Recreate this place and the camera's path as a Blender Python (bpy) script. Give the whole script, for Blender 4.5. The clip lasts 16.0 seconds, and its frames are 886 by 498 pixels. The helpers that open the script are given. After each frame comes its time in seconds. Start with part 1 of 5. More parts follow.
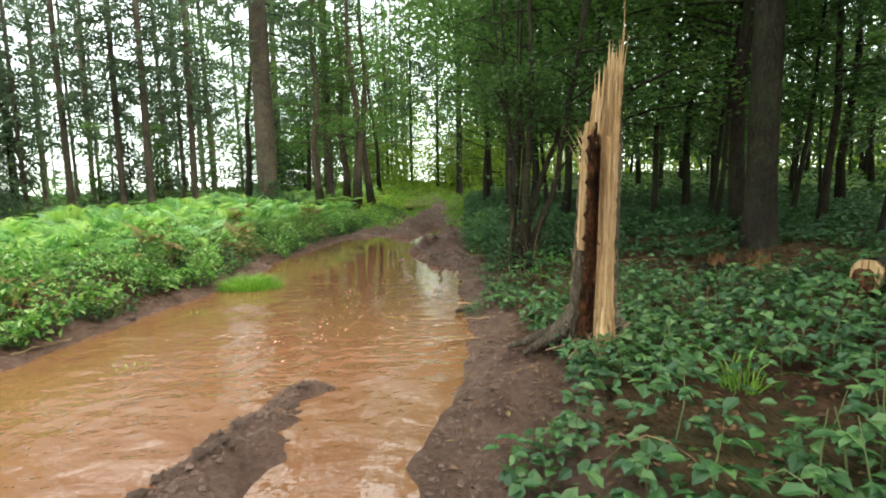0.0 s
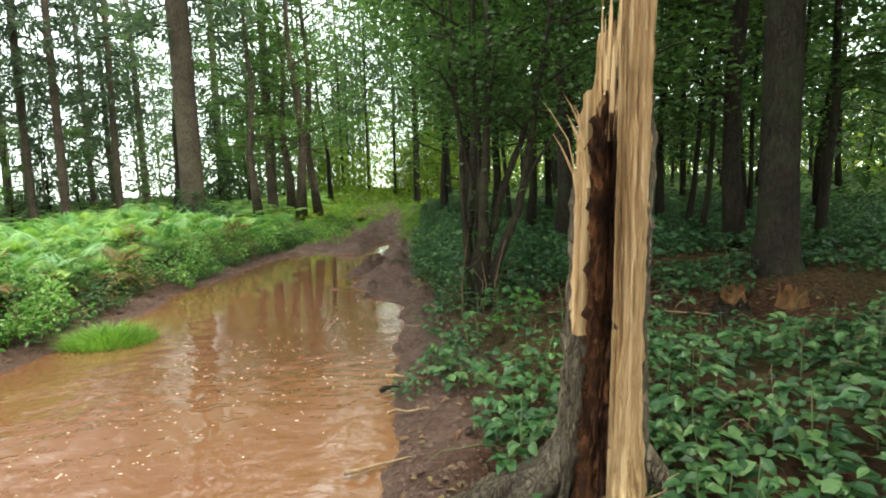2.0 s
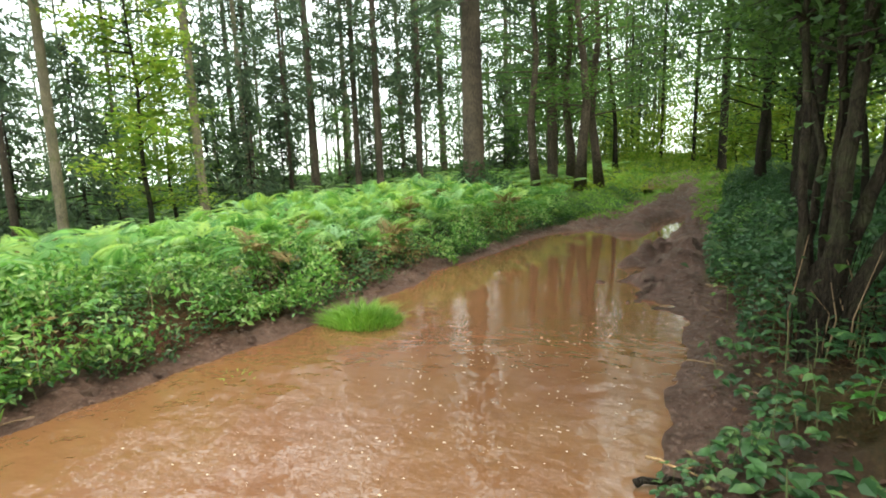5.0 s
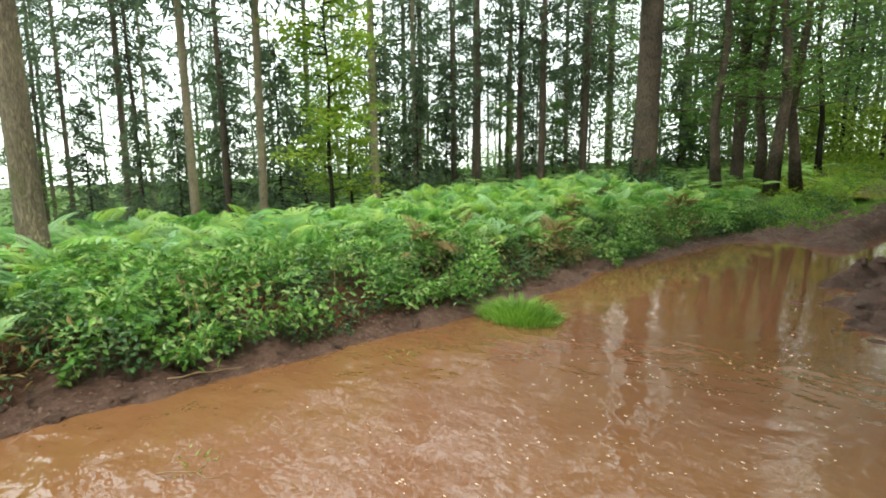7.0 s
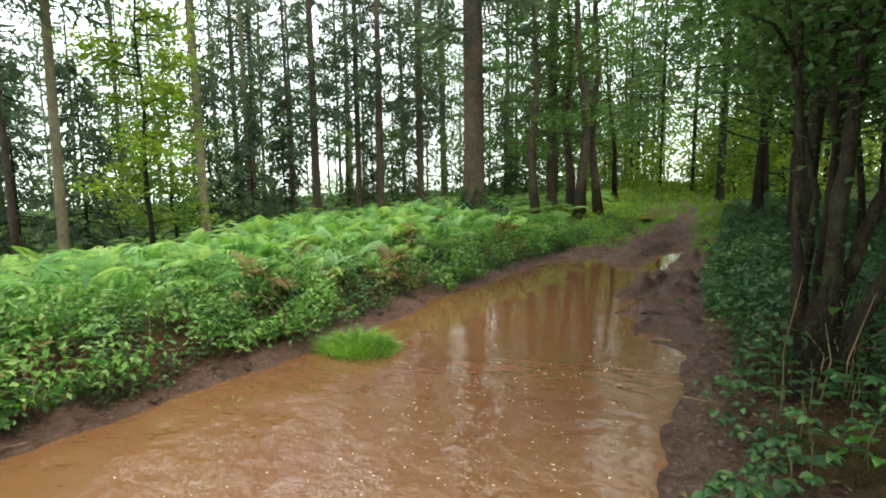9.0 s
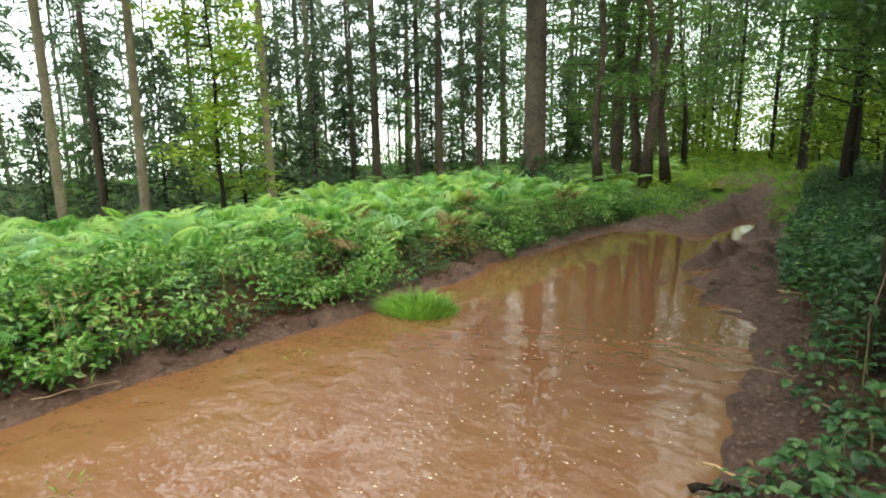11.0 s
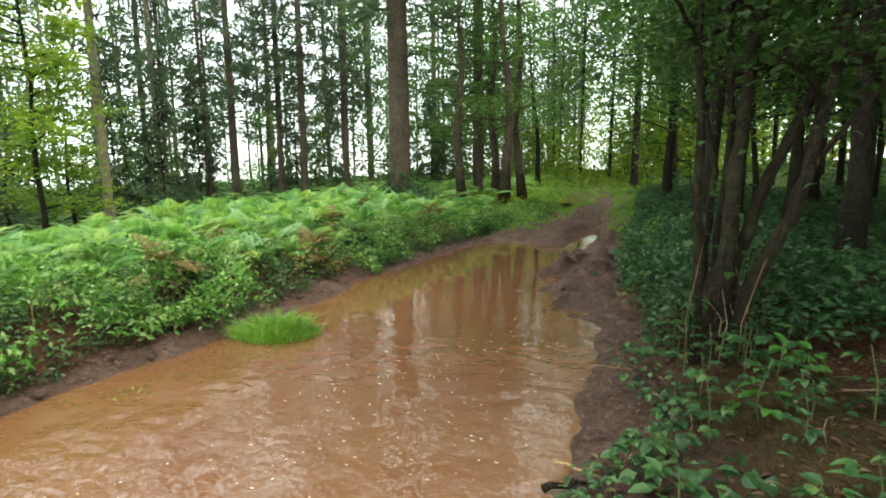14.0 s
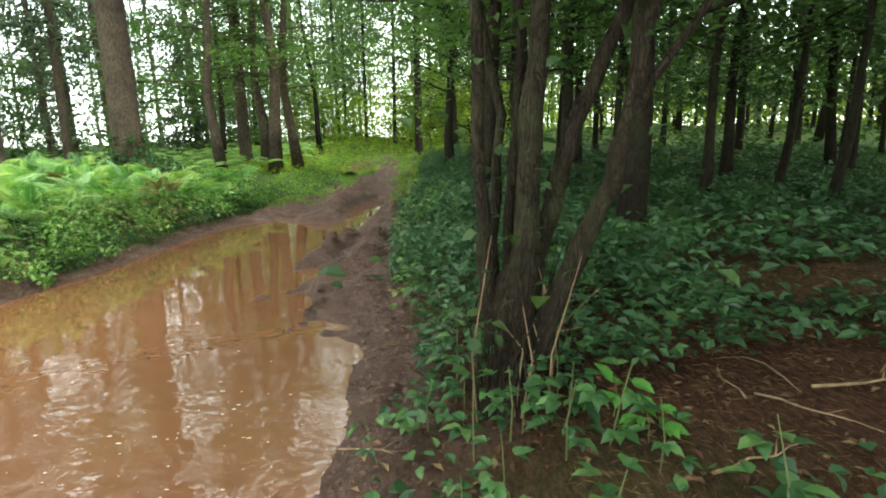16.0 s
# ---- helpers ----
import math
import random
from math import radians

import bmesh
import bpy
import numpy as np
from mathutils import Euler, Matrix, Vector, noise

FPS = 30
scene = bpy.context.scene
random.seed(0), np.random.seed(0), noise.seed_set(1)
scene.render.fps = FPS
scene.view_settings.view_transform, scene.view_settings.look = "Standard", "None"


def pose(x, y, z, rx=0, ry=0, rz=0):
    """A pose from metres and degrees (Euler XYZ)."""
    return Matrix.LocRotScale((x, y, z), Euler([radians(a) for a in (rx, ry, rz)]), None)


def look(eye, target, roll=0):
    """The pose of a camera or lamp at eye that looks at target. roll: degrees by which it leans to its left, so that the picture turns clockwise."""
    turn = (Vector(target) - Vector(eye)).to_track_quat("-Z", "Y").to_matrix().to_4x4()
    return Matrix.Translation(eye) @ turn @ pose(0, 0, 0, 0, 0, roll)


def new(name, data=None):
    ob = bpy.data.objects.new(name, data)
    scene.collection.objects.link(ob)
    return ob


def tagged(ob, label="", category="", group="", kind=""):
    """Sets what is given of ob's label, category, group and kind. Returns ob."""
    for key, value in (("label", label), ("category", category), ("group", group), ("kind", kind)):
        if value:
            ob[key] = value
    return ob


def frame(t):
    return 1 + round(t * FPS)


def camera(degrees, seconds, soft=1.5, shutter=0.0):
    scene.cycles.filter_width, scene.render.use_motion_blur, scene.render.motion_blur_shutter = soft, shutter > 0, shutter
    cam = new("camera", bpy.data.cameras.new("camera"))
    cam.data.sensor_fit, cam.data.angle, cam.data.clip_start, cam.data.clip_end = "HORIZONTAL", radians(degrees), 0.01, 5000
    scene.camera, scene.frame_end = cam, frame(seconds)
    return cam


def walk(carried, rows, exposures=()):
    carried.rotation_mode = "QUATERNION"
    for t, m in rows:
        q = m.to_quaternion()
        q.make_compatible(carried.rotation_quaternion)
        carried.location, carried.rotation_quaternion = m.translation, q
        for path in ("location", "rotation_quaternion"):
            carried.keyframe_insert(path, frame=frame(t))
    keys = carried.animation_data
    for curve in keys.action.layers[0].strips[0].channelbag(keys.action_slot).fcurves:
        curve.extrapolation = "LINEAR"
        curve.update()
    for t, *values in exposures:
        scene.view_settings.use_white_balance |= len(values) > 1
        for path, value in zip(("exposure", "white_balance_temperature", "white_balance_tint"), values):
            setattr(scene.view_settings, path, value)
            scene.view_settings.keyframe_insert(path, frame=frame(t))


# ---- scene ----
cam = camera(81.0, 16.0, soft=1.9)
PATH = [
    (0, 0.61, 1.90, 1.35, 2.6, -6.6, -1.3),
    (0.5, 0.65, 2.44, 1.37, 2.1, -6.5, -1.3),
    (1, 0.70, 2.85, 1.38, 0.1, -6.3, -1.9),
    (1.5, 0.75, 3.24, 1.38, -1.5, -6.1, -2.1),
    (2, 0.88, 3.74, 1.44, -1.4, -6.1, -1.8),
    (2.5, 0.89, 4.25, 1.40, 0.6, -6.1, -0.8),
    (3, 0.87, 4.67, 1.43, 10.0, -7.7, -0.2),
    (3.5, 0.84, 4.89, 1.46, 25.3, -8.8, 0.3),
    (6, 0.84, 5.00, 1.56, 31.5, -8.9, -2.4),
    (6.5, 0.82, 4.96, 1.56, 38.0, -9.2, -0.9),
    (7, 0.72, 4.95, 1.54, 46.3, -8.9, -0.4),
    (7.5, 0.76, 4.95, 1.56, 41.3, -6.2, 0.5),
    (8, 0.80, 4.98, 1.58, 30.9, -4.9, 1.0),
    (8.5, 0.81, 4.99, 1.61, 27.4, -5.1, 1.1),
    (9, 0.86, 4.97, 1.61, 29.3, -6.2, -0.9),
    (11.5, 0.85, 4.95, 1.53, 36.1, -9.5, -0.6),
    (12, 0.86, 4.96, 1.53, 32.1, -8.6, -0.3),
    (12.5, 0.90, 4.96, 1.53, 26.7, -8.5, 0.1),
    (13, 0.87, 5.00, 1.53, 24.5, -8.1, -0.1),
    (13.5, 0.88, 4.99, 1.53, 23.6, -6.8, 0.0),
    (14, 0.90, 5.07, 1.51, 21.5, -7.7, -0.7),
    (14.5, 0.93, 5.57, 1.50, 16.6, -9.3, -0.4),
    (15, 0.96, 6.05, 1.46, 9.2, -9.8, -0.4),
    (15.5, 0.99, 6.53, 1.46, 0.7, -10.8, -0.9),
    (16, 1.05, 6.94, 1.41, -0.6, -11.4, -1.2),
]
walk(cam, [(t, pose(x, y, z, 90 + pitch, 0, yaw) @ pose(0, 0, 0, 0, 0, roll)) for t, x, y, z, yaw, pitch, roll in PATH],
     [(t, ev, 7000, 1) for t, ev in ((0, 0.7), (2.5, 0.76), (3.5, 0.76), (6, 0.5), (7, 0.36), (7.5, 0.26), (8, 0.22), (8.5, 0.24), (9, 0.3), (12, 0.44), (14, 0.48), (15, 0.6), (16, 0.96))])

# ---------- sky and light: bright overcast day ----------
world = bpy.data.worlds.new("overcast_sky")
scene.world = world
world.use_nodes = True
wt = world.node_tree
sky = wt.nodes.new("ShaderNodeTexSky")
sky.sky_type, sky.sun_disc, sky.sun_elevation, sky.sun_rotation = "NISHITA", False, radians(66), radians(100)
veil = wt.nodes.new("ShaderNodeMixRGB")          # cloud cover over the blue
veil.inputs[0].default_value = 0.8
veil.inputs[2].default_value = (6.5, 6.9, 7.2, 1)
wt.links.new(sky.outputs[0], veil.inputs[1])
wt.links.new(veil.outputs[0], wt.nodes["Background"].inputs[0])
wt.nodes["Background"].inputs[1].default_value = 0.43

sun_data = bpy.data.lights.new("sun", "SUN")
sun_data.energy, sun_data.angle, sun_data.color = 3.2, radians(18), (1.0, 0.96, 0.9)
sun = new("sun", sun_data)
sun.matrix_world = look((9.5, 5, 24), (0, 7, 0))

# ---------- materials ----------


def material(name, base, rough=0.8, spec=0.3):
    m = bpy.data.materials.new(name)
    m.use_nodes = True
    n, l = m.node_tree.nodes, m.node_tree.links
    b = n["Principled BSDF"]
    b.inputs["Base Color"].default_value = (*base, 1)
    b.inputs["Roughness"].default_value = rough
    b.inputs["Specular IOR Level"].default_value = spec
    return m, n, l, b


def noise_node(n, l, scale, detail=6, stretch=None, rough=0.6, generated=False):
    t = n.new("ShaderNodeTexNoise")
    t.inputs["Scale"].default_value, t.inputs["Detail"].default_value, t.inputs["Roughness"].default_value = scale, detail, rough
    c = n.new("ShaderNodeTexCoord")
    if stretch:
        m = n.new("ShaderNodeMapping")
        m.inputs["Scale"].default_value = stretch
        l.new(c.outputs["Object"], m.inputs[0])
        l.new(m.outputs[0], t.inputs[0])
    else:
        l.new(c.outputs["Object"], t.inputs[0])
    return t.outputs[0]


def ramp(n, l, source, stops):
    r = n.new("ShaderNodeValToRGB")
    while len(r.color_ramp.elements) < len(stops):
        r.color_ramp.elements.new(0.5)
    for e, (p, c) in zip(r.color_ramp.elements, stops):
        e.position, e.color = p, (*c, 1)
    l.new(source, r.inputs[0])
    return r.outputs[0]


def bump(n, l, b, source, strength, distance):
    k = n.new("ShaderNodeBump")
    k.inputs["Strength"].default_value, k.inputs["Distance"].default_value = strength, distance
    l.new(source, k.inputs["Height"])
    l.new(k.outputs[0], b.inputs["Normal"])
    return k


def mix(n, l, fac, a, b, mode="MIX"):
    m = n.new("ShaderNodeMixRGB")
    m.blend_type = mode
    for i, v in ((0, fac), (1, a), (2, b)):
        if hasattr(v, "is_output"):
            l.new(v, m.inputs[i])
        else:
            m.inputs[i].default_value = v
    return m.outputs[0]


def leaf_material(name, colours, through_light=0.35, rough=0.5, by_object=False):
    """Leaves: colour by piece, some light passing through the blade."""
    m, n, l, b = material(name, colours[0], rough, 0.35)
    g = n.new("ShaderNodeNewGeometry")
    src = g.outputs["Random Per Island"]
    if by_object:
        o = n.new("ShaderNodeObjectInfo")
        src = o.outputs["Random"]
    col = ramp(n, l, src, [(i / max(1, len(colours) - 1), c) for i, c in enumerate(colours)])
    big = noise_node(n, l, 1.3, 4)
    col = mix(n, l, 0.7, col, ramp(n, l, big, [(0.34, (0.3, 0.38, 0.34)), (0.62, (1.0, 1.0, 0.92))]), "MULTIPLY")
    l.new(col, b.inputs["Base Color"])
    tr = n.new("ShaderNodeBsdfTranslucent")
    l.new(mix(n, l, 1.0, col, (1.1, 1.13, 0.82, 1), "MULTIPLY"), tr.inputs[0])
    ms = n.new("ShaderNodeMixShader")
    ms.inputs[0].default_value = through_light
    l.new(b.outputs[0], ms.inputs[1])
    l.new(tr.outputs[0], ms.inputs[2])
    l.new(ms.outputs[0], n["Material Output"].inputs[0])
    return m


def bark_material(name, dark, light, moss=None, scale=30.0, bump_size=0.035):
    """Scaly bark: long plates parted by dark cracks, with blotches and moss."""
    m, n, l, b = material(name, dark, 0.92, 0.12)
    c = n.new("ShaderNodeTexCoord")
    mp = n.new("ShaderNodeMapping")
    mp.inputs["Scale"].default_value = (1, 1, 0.3)
    l.new(c.outputs["Object"], mp.inputs[0])
    warp = n.new("ShaderNodeTexNoise")
    warp.inputs["Scale"].default_value, warp.inputs["Detail"].default_value = 7, 5
    l.new(mp.outputs[0], warp.inputs[0])
    add = n.new("ShaderNodeMixRGB")
    add.blend_type = "ADD"
    add.inputs[0].default_value = 0.3
    l.new(mp.outputs[0], add.inputs[1])
    l.new(warp.outputs[1], add.inputs[2])
    vo = n.new("ShaderNodeTexVoronoi")
    vo.feature = "DISTANCE_TO_EDGE"
    vo.inputs["Scale"].default_value = scale
    l.new(add.outputs[0], vo.inputs[0])
    cracks = ramp(n, l, vo.outputs[0], [(0.0, (0.55, 0.55, 0.55)), (0.2, (1, 1, 1))])
    a = noise_node(n, l, 34, 8, (1, 1, 0.3), 0.75)
    col = ramp(n, l, a, [(0.3, dark), (0.7, light)])
    col = mix(n, l, 0.9, col, cracks, "MULTIPLY")
    patch = noise_node(n, l, 1.6, 5)
    col = mix(n, l, 0.8, col, ramp(n, l, patch, [(0.35, (0.5, 0.5, 0.52)), (0.65, (1, 1, 0.95))]), "MULTIPLY")
    if moss:
        w = noise_node(n, l, 2.6, 8, None, 0.7)
        f = ramp(n, l, w, [(0.5, (0, 0, 0)), (0.64, (0.75, 0.75, 0.75))])
        col = mix(n, l, f, col, (*moss, 1))
    l.new(col, b.inputs["Base Color"])
    h = mix(n, l, 0.35, cracks, a)
    bump(n, l, b, h, 1.0, bump_size)
    return m


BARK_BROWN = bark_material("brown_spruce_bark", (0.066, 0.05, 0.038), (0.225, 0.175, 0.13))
BARK_PALE = bark_material("grey_pine_bark", (0.17, 0.14, 0.10), (0.46, 0.38, 0.27), (0.14, 0.15, 0.06))
# BARK_DARK: bark colour lowered to darken the shady right side of the wood
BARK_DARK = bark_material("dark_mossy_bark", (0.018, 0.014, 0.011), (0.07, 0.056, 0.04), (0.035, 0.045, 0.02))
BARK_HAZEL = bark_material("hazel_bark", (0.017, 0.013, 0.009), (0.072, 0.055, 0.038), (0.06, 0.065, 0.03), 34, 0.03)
BARK_STUMP = bark_material("stump_bark", (0.06, 0.045, 0.034), (0.27, 0.21, 0.15), None, 34, 0.03)
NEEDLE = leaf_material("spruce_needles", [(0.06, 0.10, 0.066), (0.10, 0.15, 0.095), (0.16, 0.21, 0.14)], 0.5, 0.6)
# LEAF_DARK and LEAF_BEECH: one leaf, coloured for the shady wood and the lit track
LEAF_DARK = leaf_material("shaded_beech_leaves", [(0.03, 0.07, 0.022), (0.055, 0.11, 0.034), (0.085, 0.15, 0.045)], 0.45)
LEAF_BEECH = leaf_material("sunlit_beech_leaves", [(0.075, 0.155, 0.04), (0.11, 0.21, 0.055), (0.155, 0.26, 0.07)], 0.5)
# LEAF_BANK: low-plant leaf colour raised for the brightly lit left bank
LEAF_BANK = leaf_material("lit_bank_leaves", [(0.045, 0.13, 0.03), (0.11, 0.27, 0.05), (0.2, 0.38, 0.08), (0.4, 0.52, 0.22)], 0.42, 0.42)
# Young growth's own yellow-green, also standing for sunlight on glade and far shrubs
LEAF_LIGHT = leaf_material("young_and_sunlit_leaves", [(0.15, 0.28, 0.035), (0.25, 0.36, 0.05), (0.35, 0.40, 0.07)], 0.55)
# Low leaves here and in BRAMBLE are coloured darker for shade under the trees
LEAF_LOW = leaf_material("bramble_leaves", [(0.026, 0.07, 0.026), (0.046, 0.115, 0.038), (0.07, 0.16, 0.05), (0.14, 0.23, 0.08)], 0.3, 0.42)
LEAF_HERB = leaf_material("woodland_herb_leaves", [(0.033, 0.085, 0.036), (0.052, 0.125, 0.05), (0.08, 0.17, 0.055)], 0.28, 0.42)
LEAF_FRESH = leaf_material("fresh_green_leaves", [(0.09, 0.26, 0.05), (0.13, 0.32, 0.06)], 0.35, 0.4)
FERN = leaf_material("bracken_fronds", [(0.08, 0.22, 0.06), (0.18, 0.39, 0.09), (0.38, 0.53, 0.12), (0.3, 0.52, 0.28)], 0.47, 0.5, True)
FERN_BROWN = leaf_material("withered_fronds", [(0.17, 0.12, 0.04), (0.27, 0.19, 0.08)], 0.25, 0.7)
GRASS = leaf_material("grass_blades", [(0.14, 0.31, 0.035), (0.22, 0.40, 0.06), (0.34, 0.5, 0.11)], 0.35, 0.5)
STEM = material("plant_stem", (0.11, 0.13, 0.05), 0.7)[0]


def water_material():
    m, n, l, b = material("muddy_water", (0.36, 0.17, 0.07), 0.025, 0.5)
    a = noise_node(n, l, 0.5, 4)
    l.new(ramp(n, l, a, [(0.3, (0.145, 0.061, 0.032)), (0.7, (0.152, 0.073, 0.03))]), b.inputs["Base Color"])
    b.inputs["IOR"].default_value = 1.4
    b.inputs["Specular IOR Level"].default_value = 0.9
    r = noise_node(n, l, 4.0, 3, (1.0, 1.3, 1), 0.45)
    w = noise_node(n, l, 1.1, 2)
    q = n.new("ShaderNodeMath")
    q.operation = "MULTIPLY_ADD"
    q.inputs[1].default_value = 0.6
    l.new(r, q.inputs[0])
    l.new(w, q.inputs[2])
    c = n.new("ShaderNodeTexCoord")
    sep = n.new("ShaderNodeSeparateXYZ")
    l.new(c.outputs["Object"], sep.inputs[0])
    mr = n.new("ShaderNodeMapRange")
    for k, val in zip(("From Min", "From Max", "To Min", "To Max"), (12.0, 5.0, 0.05, 0.85)):
        mr.inputs[k].default_value = val
    mr.interpolation_type = "SMOOTHSTEP"
    l.new(sep.outputs[1], mr.inputs["Value"])
    h = n.new("ShaderNodeMath")
    h.operation = "MULTIPLY"
    l.new(q.outputs[0], h.inputs[0])
    l.new(mr.outputs[0], h.inputs[1])
    bump(n, l, b, h.outputs[0], 0.7, 0.065)
    return m


WATER = water_material()


def ground_material():
    m, n, l, b = material("forest_ground", (0.1, 0.06, 0.04), 0.7, 0.16)
    at = n.new("ShaderNodeAttribute")
    at.attribute_name = "mud"
    fine = noise_node(n, l, 26, 8, None, 0.75)
    mid = noise_node(n, l, 3.5, 8, None, 0.7)
    lumps = noise_node(n, l, 9, 6, None, 0.65)
    mud = ramp(n, l, mid, [(0.3, (0.085, 0.045, 0.034)), (0.7, (0.235, 0.145, 0.112))])
    mud = mix(n, l, 0.85, mud, ramp(n, l, fine, [(0.33, (0.4, 0.38, 0.36)), (0.62, (1, 1, 1))]), "MULTIPLY")
    straw = noise_node(n, l, 60, 4, (1, 0.25, 1), 0.7)
    litter = ramp(n, l, straw, [(0.3, (0.032, 0.014, 0.009)), (0.5, (0.10, 0.043, 0.023)), (0.75, (0.2, 0.1, 0.055))])
    soil = ramp(n, l, mid, [(0.4, (0.4, 0.4, 0.4)), (0.7, (1, 1, 1))])
    litter = mix(n, l, 0.7, litter, soil, "MULTIPLY")
    green = ramp(n, l, fine, [(0.3, (0.02, 0.05, 0.012)), (0.7, (0.09, 0.19, 0.04))])
    sep = n.new("ShaderNodeSeparateColor")
    l.new(at.outputs["Color"], sep.inputs[0])
    c = mix(n, l, sep.outputs[1], litter, green)
    c = mix(n, l, sep.outputs[0], c, mud)
    l.new(c, b.inputs["Base Color"])
    rr = n.new("ShaderNodeMapRange")
    rr.inputs["To Min"].default_value, rr.inputs["To Max"].default_value = 0.9, 0.4
    l.new(sep.outputs[0], rr.inputs["Value"])
    wet = ramp(n, l, lumps, [(0.38, (0.75, 0.75, 0.75)), (0.6, (1.6, 1.6, 1.6))])
    l.new(mix(n, l, 1.0, rr.outputs[0], wet, "MULTIPLY"), b.inputs["Roughness"])
    bump(n, l, b, mix(n, l, 0.5, fine, lumps), 1.0, 0.12)
    return m


GROUND = ground_material()


def wood_material(name, stops, rough=0.75, scale=16, stretch=(1, 1, 0.05), depth=0.012):
    m, n, l, b = material(name, stops[0][1], rough, 0.2)
    a = noise_node(n, l, scale, 8, stretch, 0.65)
    c = ramp(n, l, a, stops)
    p = noise_node(n, l, 3, 5, (1, 1, 0.4))
    c = mix(n, l, 0.6, c, ramp(n, l, p, [(0.35, (0.62, 0.55, 0.5)), (0.62, (1, 1, 1))]), "MULTIPLY")
    l.new(c, b.inputs["Base Color"])
    bump(n, l, b, a, 1.0, depth)
    return m


WOOD_PALE = wood_material("freshly_split_wood", [(0.3, (0.16, 0.08, 0.036)), (0.44, (0.43, 0.26, 0.125)), (0.6, (0.62, 0.43, 0.24)), (0.75, (0.74, 0.56, 0.35))], 0.8, 42, (1, 1, 0.04), 0.02)
WOOD_ROT = wood_material("rotten_heartwood", [(0.3, (0.012, 0.006, 0.004)), (0.5, (0.095, 0.037, 0.018)), (0.7, (0.33, 0.13, 0.052))], 0.9, 18, (1, 1, 0.55), 0.06)
WOOD_OLD = wood_material("weathered_wood", [(0.3, (0.12, 0.075, 0.045)), (0.7, (0.36, 0.25, 0.15))], 0.85)

# ---------- mesh helpers ----------


def mesh_object(name, verts, faces, mat, parent=None, label="", smooth=False):
    me = bpy.data.meshes.new(name)
    me.from_pydata(verts if isinstance(verts, list) else verts.tolist(), [], faces if isinstance(faces, list) else faces.tolist())
    if smooth:
        me.polygons.foreach_set("use_smooth", [True] * len(me.polygons))
    me.materials.append(mat)
    ob = new(name, me)
    if parent:
        ob.parent = parent
    if label:
        ob["label"] = label
    return ob


def shared(name, me, parent=None, m=None):
    ob = new(name, me)
    if parent:
        ob.parent = parent
    if m is not None:
        ob.matrix_basis = m
    return ob


def tube(points, radii, sides=8, wob=0.0, rng=None, cap=True):
    """Verts and faces of a tapered tube along points."""
    pts = [Vector(p) for p in points]
    vs, fs = [], []
    side = Vector((1, 0, 0))
    for i, p in enumerate(pts):
        d = (pts[min(i + 1, len(pts) - 1)] - pts[max(i - 1, 0)]).normalized()
        if abs(d.dot(side)) > 0.95:
            side = Vector((0, 1, 0))
        u = (side - d * side.dot(d)).normalized()
        side = u
        w = d.cross(u)
        for k in range(sides):
            a = 2 * math.pi * k / sides
            r = radii[i] * (1 + (rng.uniform(-wob, wob) if rng else 0))
            vs.append(tuple(p + (u * math.cos(a) + w * math.sin(a)) * r))
        if i:
            b0, b1 = (i - 1) * sides, i * sides
            for k in range(sides):
                k2 = (k + 1) % sides
                fs.append((b0 + k, b0 + k2, b1 + k2, b1 + k))
    if cap:
        fs.append(tuple(range(sides))[::-1])
        fs.append(tuple(range((len(pts) - 1) * sides, len(pts) * sides)))
    return vs, fs


def join(pieces):
    vs, fs = [], []
    for v, f in pieces:
        o = len(vs)
        vs += v
        fs += [tuple(i + o for i in q) for q in f]
    return vs, fs


def leaves(rs, centres, size, aspect=0.55, flat=0.6, fine=False, droop=0.25, aim=None):
    """Verts and faces of many leaves at centres (n, 3); flat: how far they lie level."""
    n = len(centres)
    nor = rs.normal(size=(n, 3)) * (1 - flat)
    nor[:, 2] = np.abs(nor[:, 2]) + flat
    nor /= np.linalg.norm(nor, axis=1, keepdims=True)
    d = rs.normal(size=(n, 3)) if aim is None else aim + rs.normal(size=(n, 3)) * 0.35
    d -= nor * (d * nor).sum(1, keepdims=True)
    d /= np.linalg.norm(d, axis=1, keepdims=True) + 1e-9
    s = np.cross(nor, d)
    L = (size * rs.uniform(0.6, 1.3, n))[:, None]
    W = L * aspect * 0.5
    c = np.asarray(centres)
    if fine:
        m1, m2 = c + d * L * 0.33 - nor * L * 0.02, c + d * L * 0.68 - nor * L * 0.06
        tip = c + d * L - nor * L * droop
        up = nor * W * 0.3
        v = np.stack([c, m1 + s * W + up, m2 + s * W * 0.8 + up * 0.7, tip, m2 - s * W * 0.8 + up * 0.7, m1 - s * W + up, m1, m2], 1).reshape(-1, 3)
        o = np.arange(n)[:, None] * 8
        f = [tuple(q) for q in np.concatenate([o + np.array([[0, 1, 6]]), o + np.array([[0, 6, 5]]), o + np.array([[2, 3, 7]]), o + np.array([[7, 3, 4]])]).tolist()]
        f += [tuple(q) for q in np.concatenate([o + np.array([[1, 2, 7, 6]]), o + np.array([[6, 7, 4, 5]])]).tolist()]
        return v.tolist(), f
    mid = c + d * L * 0.5
    up = nor * W * 0.35
    v = np.stack([c, mid + s * W + up, c + d * L - nor * L * droop * 0.5, mid - s * W + up], 1).reshape(-1, 3)
    o = np.arange(n)[:, None] * 4
    f = [tuple(q) for q in np.concatenate([o + np.array([[0, 1, 2]]), o + np.array([[0, 2, 3]])]).tolist()]
    return v.tolist(), f


# ---------- ground ----------
XL, XR, Y_END = -2.95, 0.52, 17.2


